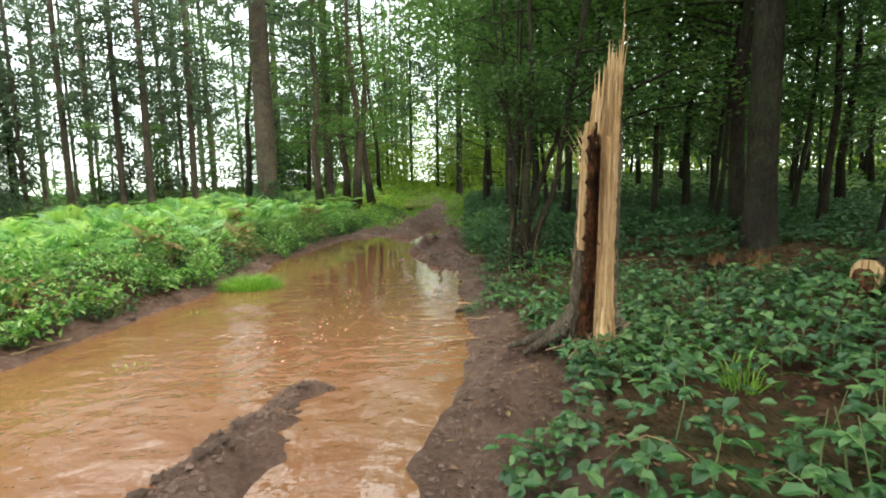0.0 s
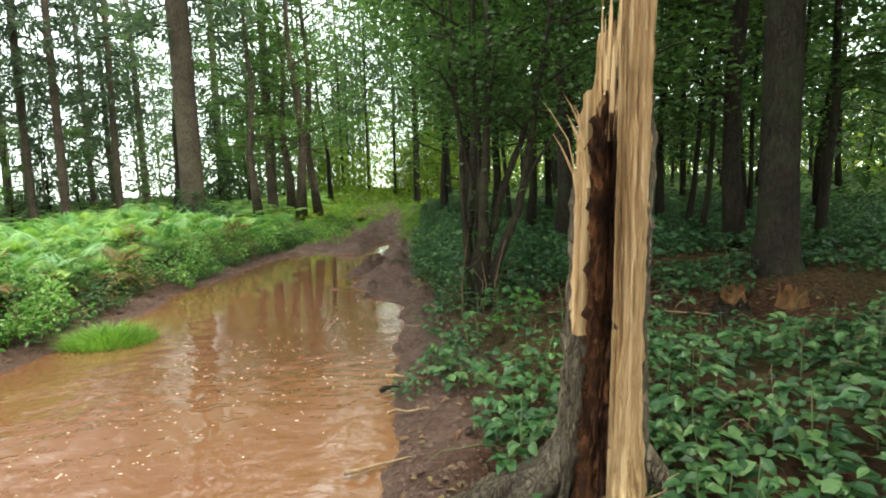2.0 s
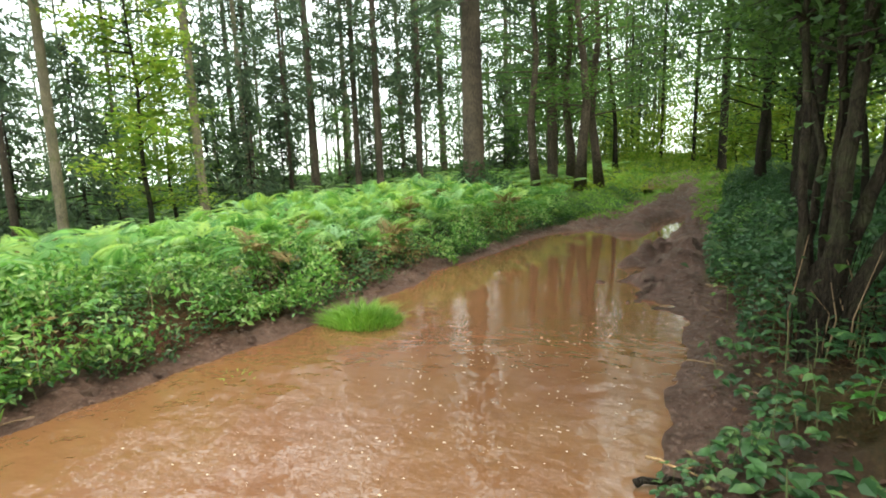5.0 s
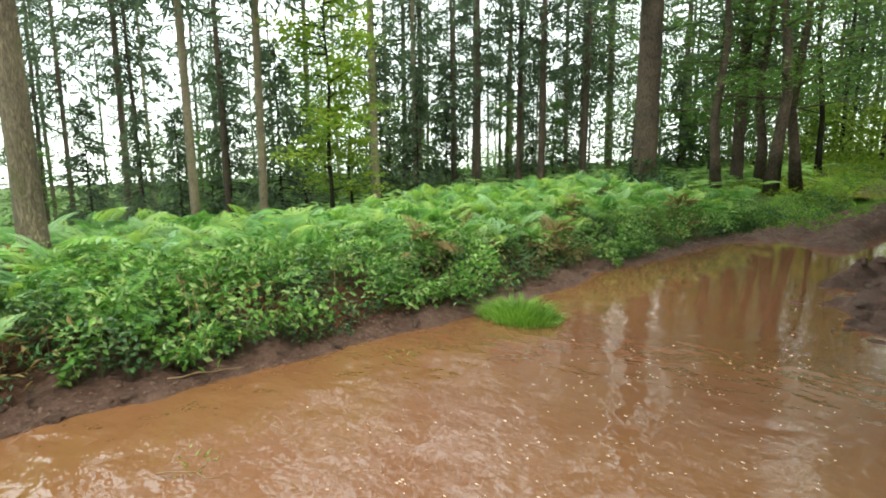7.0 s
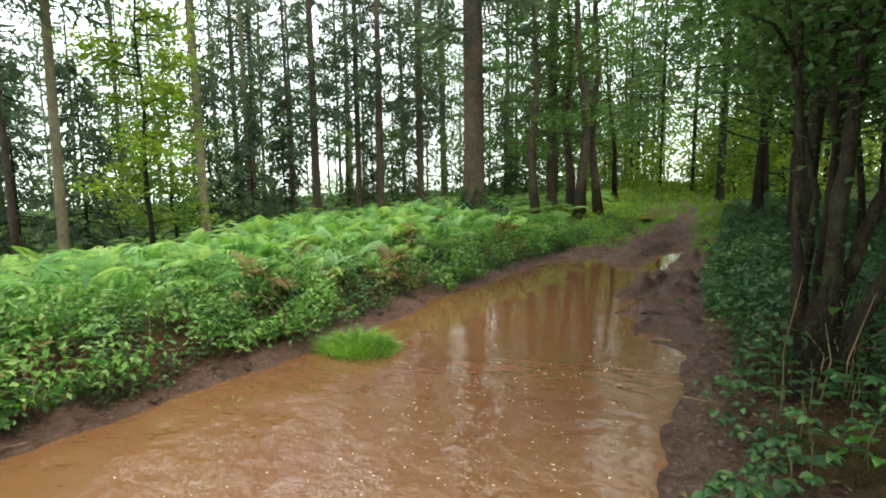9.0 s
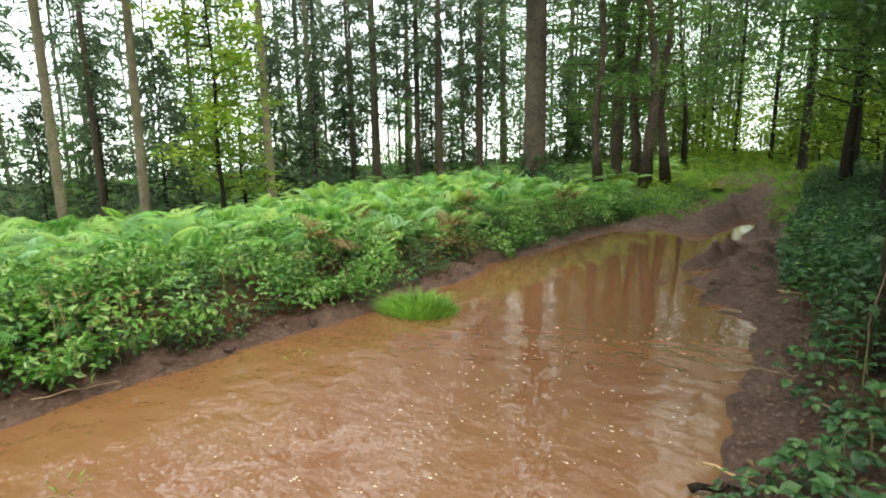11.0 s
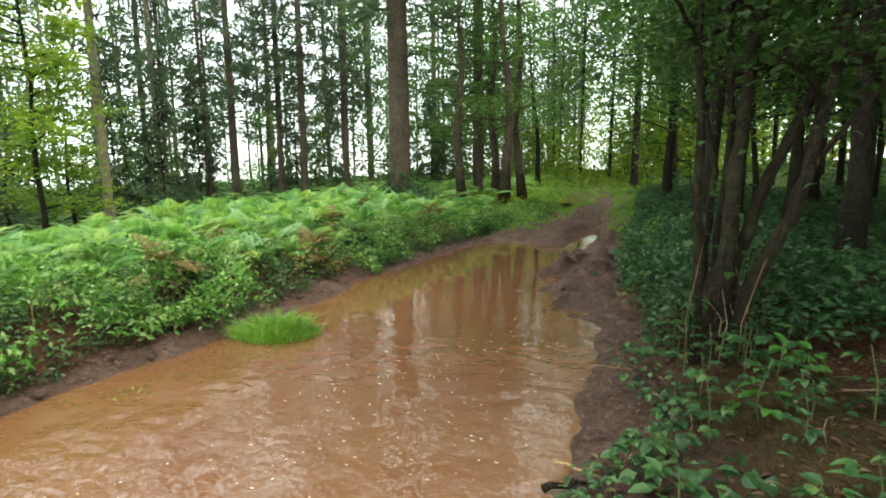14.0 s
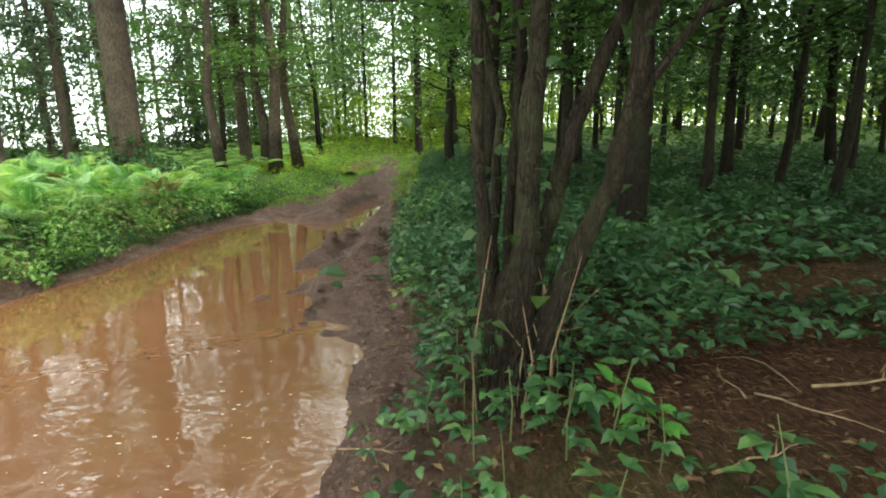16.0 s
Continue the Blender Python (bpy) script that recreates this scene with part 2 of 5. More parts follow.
def sstep(a, b, x):
    t = np.clip((x - a) / (b - a), 0, 1)
    return t * t * (3 - 2 * t)


def vnoise(x, y, s, seed=0):
    """Cheap smooth value noise, -1 to 1."""
    x, y = np.asarray(x, float) * s + seed * 13.7, np.asarray(y, float) * s - seed * 7.3
    xi, yi = np.floor(x), np.floor(y)
    fx, fy = x - xi, y - yi
    fx, fy = fx * fx * (3 - 2 * fx), fy * fy * (3 - 2 * fy)

    def h(a, b):
        v = np.sin(a * 127.1 + b * 311.7 + seed * 74.7) * 43758.5453
        return v - np.floor(v)
    return 2 * ((h(xi, yi) * (1 - fx) + h(xi + 1, yi) * fx) * (1 - fy) + (h(xi, yi + 1) * (1 - fx) + h(xi + 1, yi + 1) * fx) * fy) - 1


def shore_left(y):
    return XL + 0.09 * np.sin(y * 0.9) + 0.07 * vnoise(0 * y, y, 1.1, 3) + 1.15 * sstep(16.2, 22, y) - 0.5 * sstep(26, 34, y)


def shore_right(y):
    return XR + 0.06 + 0.05 * np.sin(y * 1.3) + 0.06 * vnoise(0 * y, y, 1.7, 5) - 0.2 * sstep(5.5, 4.2, y) - 0.12 * sstep(9.2, 10.2, y) - 0.3 * sstep(10.2, 11.6, y)


def ground_z(x, y):
    x, y = np.asarray(x, float), np.asarray(y, float)
    ragged = 0.06 * vnoise(x, y, 2.3, 31) + 0.035 * vnoise(x, y, 6.5, 33)
    xl, xr = shore_left(y) + ragged, shore_right(y) + ragged * 1.2
    rise = 0.068 * np.maximum(y - 18.5, 0) * (1 - 0.5 * sstep(30, 70, y)) 
    rise = np.minimum(rise, 2.4)
    inside = np.minimum(np.minimum(x - xl, xr - x), Y_END + 0.5 * vnoise(x, y, 0.8, 2) - y)
    bed = -0.13 * np.clip(inside / 0.4, 0, 1)
    # left bank, then a slow fall away to the left
    dl = xl - x
    left = 0.08 * np.clip(dl / 0.25, 0, 1) + 0.22 * sstep(0.3, 1.2, dl) + 0.1 * sstep(1.2, 3, dl) - (0.085 - 0.06 * sstep(11, 19, y)) * np.maximum(dl - 2.6, 0)
    left = np.maximum(left, -24)
    dr = x - xr
    right = 0.08 * np.clip(dr / 0.25, 0, 1) + 0.17 * sstep(0.5, 1.2, dr) + 0.2 * sstep(1.2, 4.5, dr) + 0.006 * np.maximum(dr - 5, 0)
    z = np.where(dl > 0, left, np.where(dr > 0, right, bed))
    edge = np.maximum(np.maximum(dl, dr), y - Y_END)
    mudrough = 0.04 * vnoise(x, y, 2.6, 1) + 0.035 * vnoise(x, y, 5.5, 4) + 0.034 * vnoise(x, y, 9, 6) + 0.016 * vnoise(x, y, 17, 7)
    track = (dl < 0.5) & (dr < 0.9) & (y < 40)
    on = np.where(inside > 0, 0.1, 0.1 + 0.9 * sstep(0.04, 0.3, edge)) * (1 + 0.4 * sstep(16.5, 18, y))
    z = z + np.where(track, mudrough * on, 0.04 * vnoise(x, y, 0.7, 8) + 0.02 * vnoise(x, y, 2.5, 9))
    # the track past the puddle: ruts and a raised middle
    far = sstep(15.8, 17.6, y) * (dl < 0) * (dr < 0)
    z = z + far * (0.07 + 0.085 * np.cos((x + 1.2) * 4.2) + 0.05 * vnoise(x, y, 3.1, 14) + 0.08 * vnoise(x, y, 1.3, 11)) * (1 - sstep(40, 60, y))
    # mud spit, churned lumps by the far side, and hollows that hold small puddles
    def hump(cx, cy, a, b, turn, h):
        c, s = math.cos(turn), math.sin(turn)
        u, w = (x - cx) * c + (y - cy) * s, -(x - cx) * s + (y - cy) * c
        q = (u / a) ** 2 + (w / b) ** 2
        return h * np.exp(-q * 1.2)
    rough = 1 + 0.6 * vnoise(x, y, 5, 12)
    z = z + hump(-0.62, 4.2, 1.25, 0.4, 1.5, 0.2) * (1 + 0.35 * vnoise(x, y, 7, 12)) + hump(-0.42, 5.3, 0.3, 0.14, 0.5, 0.11)
    z = z + hump(-0.4, 11.9, 0.42, 0.22, 0.3, 0.22) * rough + hump(-0.4, 13.6, 1.0, 0.2, 1.25, 0.3) * rough
    z = z + hump(0.22, 13.0, 2.2, 0.42, 1.5, 0.24) * rough + hump(-0.05, 15.6, 1.3, 0.4, 1.6, 0.2) * rough
    z = z + hump(-0.2, 11.3, 0.3, 0.12, 0.2, 0.06)
    z = z - hump(-0.5, 19.0, 2.0, 0.34, 1.55, 0.34) - hump(-1.75, 26.6, 2.2, 0.95, 1.55, 0.36)
    # hollow in the forest floor by the old stumps
    z = z - hump(4.2, 8.2, 1.6, 0.9, 0.1, 0.12)
    return z + rise


def axis(lo, hi, step, far, n):
    g = np.geomspace(step, far, n).cumsum()
    g = g / g[-1] * far
    return np.concatenate([(lo - g)[::-1], np.arange(lo, hi, step), hi + g])


def build_ground():
    gx, gy = axis(-4.4, 2.6, 0.055, 420, 42), axis(1.5, 22, 0.075, 420, 46)
    X, Y = np.meshgrid(gx, gy)
    Z = ground_z(X, Y)
    nx, ny = len(gx), len(gy)
    v = np.stack([X, Y, Z], -1).reshape(-1, 3)
    i = np.arange(ny - 1)[:, None] * nx + np.arange(nx - 1)[None]
    f = np.stack([i, i + 1, i + 1 + nx, i + nx], -1).reshape(-1, 4)
    ob = mesh_object("ground", v, f, GROUND, smooth=True)
    x, y = v[:, 0], v[:, 1]
    dl, dr = shore_left(y) - x, x - shore_right(y)
    n1 = vnoise(x, y, 1.7, 21) * 0.35
    mud = sstep(0.6, 0.25, dl + n1) * sstep(0.75, 0.35, dr + n1 * 0.8 + 0.35 * sstep(18, 26, y) - 0.3 * sstep(6.2, 4.6, y)) * sstep(34, 28.5, y + n1 * 7)
    green = np.clip(sstep(-3.9, -5.2, x) + sstep(11, 15, y + n1 * 3)  + 0.3 * vnoise(x, y, 0.9, 22), 0, 1) * 0.8
    at = ob.data.attributes.new("mud", "FLOAT_COLOR", "POINT")
    at.data.foreach_set("color", np.stack([mud, green, 0 * mud, 1 + 0 * mud], 1).astype(np.float32).ravel())
    return tagged(ob, "uneven forest floor with a churned muddy track", "ground", kind="structure")


build_ground()


def water_sheet(name, cx, cy, hx, hy, z, label):
    k = 40
    vs = [(cx + hx * math.cos(2 * math.pi * i / k), cy + hy * math.sin(2 * math.pi * i / k), z) for i in range(k)]
    return tagged(mesh_object(name, vs, [tuple(range(k))], WATER), label, "puddle", kind="structure")


pond = mesh_object("water", [(-3.6, -14, 0), (1.0, -14, 0), (1.0, 22.5, 0), (-3.6, 22.5, 0)], [(0, 1, 2, 3)], WATER)
tagged(pond, "long puddle of opaque brown muddy water", "puddle", kind="structure")

water_sheet("water_2", -1.75, 26.8, 1.0, 2.2, 0.57, "shallow brown puddle across the track")


def at_ground(x, y, sink=0.03):
    return Vector((x, y, float(ground_z(x, y)) - sink))


# ---------- conifers ----------
def trunk_mesh(name, height, radius, mat, seed, flare=0.5, bend=0.15, sides=9, stubs=10, stub_from=1.5):
    """A tapered trunk with flared foot and dead branch stubs."""
    r = random.Random(seed)
    zs = [0, 0.08, 0.2, 0.4, 0.7, 1.2] + [height * k / 9 for k in range(1, 10)]
    zs = sorted(z for z in zs)
    pts, rad = [], []
    a, b = r.uniform(-bend, bend), r.uniform(-bend, bend)
    for z in zs:
        u = z / height
        pts.append((a * math.sin(u * 5) * 0.6, b * math.sin(u * 4 + 1) * 0.6 - b * 0.5, z))
        rad.append(radius * (1 - 0.75 * u) * (1 + flare * math.exp(-z / 0.22)))
    x0, y0 = pts[0][0], pts[0][1]
    pts = [(p[0] - x0, p[1] - y0, p[2]) for p in pts]
    pieces = [tube(pts, rad, sides, 0.05, r)]
    for _ in range(stubs):
        z = r.uniform(stub_from, height * 0.45)
        i = max(k for k in range(len(zs)) if zs[k] <= z)
        p = Vector(pts[i]).lerp(Vector(pts[min(i + 1, len(pts) - 1)]), (z - zs[i]) / max(0.01, zs[min(i + 1, len(zs) - 1)] - zs[i]))
        w = r.uniform(0, 6.28)
        L = r.uniform(0.3, 1.8)
        d = Vector((math.cos(w), math.sin(w), r.uniform(-0.25, 0.2)))
        pieces.append(tube([p, p + d * L * 0.5 + Vector((0, 0, 0.03)), p + d * L + Vector((0, 0, -0.1 * L))], [0.022, 0.014, 0.004], 4, cap=False))
    vs, fs = join(pieces)
    me = bpy.data.meshes.new(name)
    me.from_pydata(vs, [], fs)
    me.polygons.foreach_set("use_smooth", [True] * len(me.polygons))
    me.materials.append(mat)
    return me


def spruce_crown(seed, low, top, reach, branches, sprays, size=0.48):
    r, rs = random.Random(seed), np.random.RandomState(seed)
    pieces, cs, aims = [], [], []
    for k in range(branches):
        u = (k + r.random()) / branches
        z = low + (top - low) * u
        L = reach * (1 - 0.8 * u) * r.uniform(0.5, 1.1) * (0.6 + 0.4 * min(1, u * 6))
        w = r.uniform(0, 6.28)
        d = Vector((math.cos(w), math.sin(w), 0))
        p0 = Vector((0, 0, z))
        pts = [p0, p0 + d * L * 0.4 + Vector((0, 0, -0.06 * L)), p0 + d * L * 0.8 + Vector((0, 0, -0.22 * L)), p0 + d * L + Vector((0, 0, -0.2 * L))]
        pieces.append(tube(pts, [0.03, 0.02, 0.012, 0.004], 3, cap=False))
        side = Vector((-d.y, d.x, 0))
        n = int(sprays * (0.4 + L / reach))
        for _ in range(n):
            t = r.uniform(0.18, 1.0)
            q = p0 + d * L * t + Vector((0, 0, -0.24 * L * t))
            s = r.choice((-1, 1))
            spread = side * s * r.uniform(0.0, 0.35) * L * (1.1 - t)
            cs.append(tuple(q + spread + Vector((0, 0, r.uniform(-0.12, 0.04)))))
            v = d * 0.5 + side * s * r.uniform(0.1, 0.8) + Vector((0, 0, r.uniform(-1.3, -0.1)))
            aims.append(tuple(v.normalized()))
    v2, f2 = leaves(rs, np.array(cs), size, 0.17, 0.35, droop=0.3, aim=np.array(aims))
    bm = bpy.data.meshes.new("crown")
    wood = join(pieces)
    vs, fs = join([wood, (v2, f2)])
    bm.from_pydata(vs, [], fs)
    bm.materials.append(NEEDLE)
    bm.materials.append(BARK_DARK)
    bm.polygons.foreach_set("material_index", [1] * len(wood[1]) + [0] * len(f2))
    return bm


SPRUCE_TRUNK = {"brown": [trunk_mesh("trunk", 24, 0.2, BARK_BROWN, 40 + k, stubs=12) for k in range(3)],
                "pale": [trunk_mesh("trunk", 24, 0.2, BARK_PALE, 50 + k, stubs=7, stub_from=4) for k in range(2)],
                "dark": [trunk_mesh("trunk", 24, 0.2, BARK_DARK, 60 + k, stubs=14) for k in range(2)]}
SPRUCE_CROWN = [spruce_crown(70 + k, 3.2 + 1.0 * k, 18, 2.6, 72, 34, 0.41) for k in range(4)]
SPRUCE_FAR = [spruce_crown(80 + k, 2.5 + 1.5 * k, 17, 2.8, 44, 22, 0.38) for k in range(3)]
SPRUCE_BARE = [spruce_crown(90 + k, 5.0 + k, 18, 2.6, 64, 34, 0.41) for k in range(2)]
rnd = random.Random(5)


def conifer(x, y, dia, bark, crowns, label, lean=(0, 0), group="spruces of the wood"):
    tree = new("conifer_tree")
    p = at_ground(x, y, 0.08)
    k = rnd.uniform(0.92, 1.1)
    dia = dia * 0.76
    tree.matrix_basis = pose(p.x, p.y, p.z, lean[0] + rnd.uniform(-0.8, 0.8), lean[1] + rnd.uniform(-0.8, 0.8), rnd.uniform(0, 360))
    shared("trunk", rnd.choice(SPRUCE_TRUNK[bark]), tree, Matrix.Diagonal((dia / 0.4, dia / 0.4, k, 1)))
    shared("crown", rnd.choice(crowns), tree, Matrix.Diagonal((k, k, k, 1)))
    return tagged(tree, label, "tree", group)


TALL = "tall straight spruce with bare lower trunk and drooping branches"
THIN = "slender spruce with dead lower twigs"
for x, y, dia in ((-22.6, 24.3, .4), (-20.6, 26.2, .3), (-16.4, 23.7, .4), (-14.8, 24.8, .4), (-16.4, 31.2, .35), (-12.3, 26.3, .4), (-16.2, 40.7, .35),
                  (-5.5, 25.3, .55), (-25.8, 31.6, .35), (-24.9, 32.5, .35), (-26.5, 37.3, .35), (-13.4, 24.6, .45), (-16.1, 32.4, .4), (-14.2, 32.2, .45), (-10.9, 33.8, .45)):
    conifer(x, y, dia, "brown", SPRUCE_CROWN, TALL)
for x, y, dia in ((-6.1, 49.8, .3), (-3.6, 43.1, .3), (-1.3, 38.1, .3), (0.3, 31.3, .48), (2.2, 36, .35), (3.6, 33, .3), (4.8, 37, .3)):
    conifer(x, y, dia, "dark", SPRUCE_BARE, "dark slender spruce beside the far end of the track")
for x, y, dia in ((-13.1, 9.5, .3), (-13.3, 11.4, .32), (-15.2, 16.7, .42), (-20.2, 23.0, .38)):
    conifer(x, y, dia, "pale", SPRUCE_BARE, "tall conifer with pale grey-brown bare trunk above bracken", group="pale conifers behind the bracken")
for x, y, dia in ((-31.3, 8.5, .3), (-28.0, 9.1, .3), (-22.9, 10.2, .3), (-23.6, 10.9, .25), (-18.6, 12.5, .3)):
    conifer(x, y, dia, "brown", SPRUCE_BARE, THIN)
# the large trunk close to the bank on the left side of the track
big = conifer(-5.8, 5.55, 0.34, "pale", SPRUCE_BARE, "thick conifer with cracked scaly bark at the bracken's edge")


def great_tree():
    tree = new("conifer_tree")
    p = at_ground(-6.05, 19.3, 0.1)
    tree.location = p
    me = trunk_mesh("trunk", 27, 0.335, BARK_BROWN, 7, flare=0.45, bend=0.06, sides=20, stubs=9, stub_from=4.5)
    shared("trunk", me, tree)
    shared("crown", SPRUCE_BARE[0], tree, Matrix.Diagonal((1.5, 1.5, 1.2, 1)))
    v, f = leaves(np.random.RandomState(3), np.array([(math.cos(a) * (0.43 - z * 0.04), math.sin(a) * (0.43 - z * 0.04), z) for a, z in
                  ((rnd.uniform(0, 6.3), rnd.uniform(0.1, 1.5)) for _ in range(620))]), 0.1, 0.8, 0.2)
    mesh_object("ivy", v, f, LEAF_LOW, tree, "dark ivy leaves round the foot of the trunk")
    return tagged(tree, "very thick old spruce with brown bark and ivy at its foot", "tree")


great_tree()

# ---------- broadleaf trees ----------
def broadleaf_meshes(seed, height, low, reach, n_limbs, n_leaves, radius, leaf, size=0.11, bend=0.6, mat=None):
    """A slim bent trunk with limbs, and a crown of level sprays of leaves."""
    r, rs = random.Random(seed), np.random.RandomState(seed)
    a, b = r.uniform(-bend, bend), r.uniform(-bend, bend)
    pts = [(a * (k / 8) ** 1.5 + 0.06 * math.sin(k * 1.7 + seed), b * (k / 8) ** 1.5 + 0.06 * math.cos(k * 1.3), height * k / 8) for k in range(9)]
    o = pts[0]
    pts = [(p[0] - o[0], p[1] - o[1], p[2]) for p in pts]
    pieces = [tube(pts, [radius * (1 - 0.85 * k / 8) * (1.25 if k == 0 else 1) for k in range(9)], 8, 0.05, r)]
    cs = []
    per = n_leaves // n_limbs
    for k in range(n_limbs):
        z = low + (height - low) * (k + r.random()) / n_limbs
        i = min(7, int(z / height * 8))
        p = Vector(pts[i]).lerp(Vector(pts[i + 1]), z / height * 8 - i)
        w = r.uniform(0, 6.28)
        L = reach * r.uniform(0.5, 1.1) * (1 - 0.4 * z / height)
        d = Vector((math.cos(w), math.sin(w), r.uniform(0.05, 0.5)))
        q = p + d * L
        q.z -= 0.1 * L
        pieces.append(tube([p, p + d * L * 0.5, q], [0.03, 0.018, 0.005], 4, cap=False))
        t = rs.uniform(0.2, 1.1, per)[:, None]
        c = np.array(p) + np.array(d) * L * t + rs.normal(size=(per, 3)) * np.array([0.32, 0.32, 0.11]) * (0.5 + 0.4 * L)
        c[:, 2] -= 0.1 * L * t[:, 0] ** 2
        cs.append(c)
    vs, fs = join(pieces)
    t_me = bpy.data.meshes.new("trunk")
    t_me.from_pydata(vs, [], fs)
    t_me.polygons.foreach_set("use_smooth", [True] * len(t_me.polygons))
    t_me.materials.append(mat or BARK_DARK)
    v, f = leaves(rs, np.concatenate(cs), size, 0.6, 0.7)
    c_me = bpy.data.meshes.new("crown")
    c_me.from_pydata(v, [], f)
    c_me.materials.append(leaf)
    return t_me, c_me


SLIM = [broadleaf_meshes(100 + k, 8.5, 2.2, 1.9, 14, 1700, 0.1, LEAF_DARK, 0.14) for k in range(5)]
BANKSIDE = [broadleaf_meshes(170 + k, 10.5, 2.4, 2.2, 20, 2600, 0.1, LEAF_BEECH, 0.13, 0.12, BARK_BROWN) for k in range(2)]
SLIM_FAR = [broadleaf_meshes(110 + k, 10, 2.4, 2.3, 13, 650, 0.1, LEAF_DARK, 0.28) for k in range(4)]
LIGHT = [broadleaf_meshes(120 + k, 7.5, 0.9, 1.7, 26, 4600, 0.07, LEAF_LIGHT, 0.15, 0.2) for k in range(2)]
BUSHY = [broadleaf_meshes(130 + k, 4.5, 0.3, 1.5, 18, 1500, 0.05, LEAF_BEECH, 0.16, 0.3) for k in range(3)]
GLADE = [broadleaf_meshes(140 + k, 3.2, 0.2, 1.6, 16, 1000, 0.04, LEAF_LIGHT, 0.2, 0.3) for k in range(2)]


def broadleaf(x, y, pair, scale=1.0, lean=(0, 0), label="", name="broadleaf_tree", group="", thick=1.0):
    tree = new(name)
    p = at_ground(x, y, 0.05)
    tree.matrix_basis = pose(p.x, p.y, p.z, lean[1], lean[0], 0) @ pose(0, 0, 0, 0, 0, rnd.uniform(0, 360)) @ Matrix.Scale(scale, 4)
    shared("trunk", pair[0], tree, Matrix.Diagonal((thick, thick, 1, 1)))
    shared("crown", pair[1], tree)
    return tagged(tree, label, "tree" if name.endswith("tree") else "bush", group)


DARKSLIM = "slim dark-barked broadleaf tree with level leafy sprays"
for x, y, thick, lx in ((4.3, 20.9, .8, 0), (4.4, 16.6, .8, 1), (6.0, 13.4, .8, 6), (7.9, 12.9, 1.0, 0), (7.0, 10.2, .5, 7), (5.3, 15.1, 1.1, 4), (7.1, 16.1, .9, 7),
                        (12.9, 22.2, .8, 0), (8.4, 14.7, .8, 6), (13.6, 21.6, .8, 0), (6.2, 21.3, .9, 0), (9.5, 17.5, .8, 3), (3.2, 18.6, .8, -2), (2.4, 22.5, .9, 0)):
    broadleaf(x, y, rnd.choice(SLIM), rnd.uniform(0.95, 1.15), (lx, 0), DARKSLIM, group="slim trees of the shady wood", thick=thick * 0.78)
for x, y, s in ((-3.8, 22.9, 1.1), (-3.4, 24.1, 1.0), (-4.6, 24.6, 1.0), (-5.0, 21.9, .9)):
    broadleaf(x, y, rnd.choice(BANKSIDE), s, (rnd.uniform(-1.5, 1.5), 0), "dark leafy tree on the bank beside the track", thick=1.7)
broadleaf(-12.5, 13.1, LIGHT[0], 1.05, (0, 0), "young yellow-green tree with airy foliage behind the bracken")
broadleaf(-13.6, 14.6, LIGHT[1], 0.8, (0, 0), "young yellow-green tree with airy foliage behind the bracken")

YOUNG = [spruce_crown(160 + k, 0.3, 6.0, 1.7, 76, 34, 0.32) for k in range(2)]


def young_spruce(x, y, size):
    tree = new("young_spruce")
    tree.matrix_basis = Matrix.Translation(at_ground(x, y, 0.05)) @ pose(0, 0, 0, 0, 0, rnd.uniform(0, 360)) @ Matrix.Scale(size, 4)
    shared("trunk", SPRUCE_TRUNK["dark"][0], tree, Matrix.Diagonal((0.25, 0.25, 0.26, 1)))
    shared("crown", rnd.choice(YOUNG), tree)
    return tagged(tree, "young dark green spruce with branches to the ground", "tree", "young spruces behind the bracken")


for x, y, k in ((-17.4, 10.5, .7), (-17.8, 14.2, 1.1), (-18.4, 19.4, 1.1), (-23.4, 14.5, 1.3), (-17.4, 20.7, 1.0), (-20.6, 10.2, .8), (-21.5, 26.5, 1.2), (-17.5, 29.5, 1.1), (-9.5, 30, 0.9), (-12, 40, 1.2), (-19, 35, 1.2), (-26, 9.5, 1.0)):
    young_spruce(x, y, k)

# the thick trunk in the shade, its bark coloured darker for that shade
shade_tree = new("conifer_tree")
shade_tree.location = at_ground(4.75, 9.4, 0.08)
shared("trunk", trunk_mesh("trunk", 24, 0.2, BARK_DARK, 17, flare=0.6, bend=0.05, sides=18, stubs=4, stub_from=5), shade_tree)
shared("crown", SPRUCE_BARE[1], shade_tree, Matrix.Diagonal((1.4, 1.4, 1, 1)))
tagged(shade_tree, "thick dark spruce trunk standing in deep shade", "tree")

# fill of the wood, row by row
for gx in range(-58, -16, 6):
    for gy in range(-24, 66, 6):
        x, y = gx + rnd.uniform(-2.4, 2.4), gy + rnd.uniform(-2.4, 2.4)
        if x > -20 and y < 36 or rnd.random() < 0.45 or y < -2 and x < -22:
            continue
        conifer(x, y, rnd.uniform(.25, .4), rnd.choice(("brown", "brown", "pale")), SPRUCE_FAR, THIN)
for gx in range(-14, 6, 4):
    for gy in range(42, 74, 5):
        x, y = gx + rnd.uniform(-1.5, 1.5), gy + rnd.uniform(-2, 2)
        if abs(x + 2.5 + (y - 40) * 0.03) < 2.2:
            continue
        conifer(x, y, rnd.uniform(.25, .4), rnd.choice(("dark", "brown")), SPRUCE_FAR, THIN)
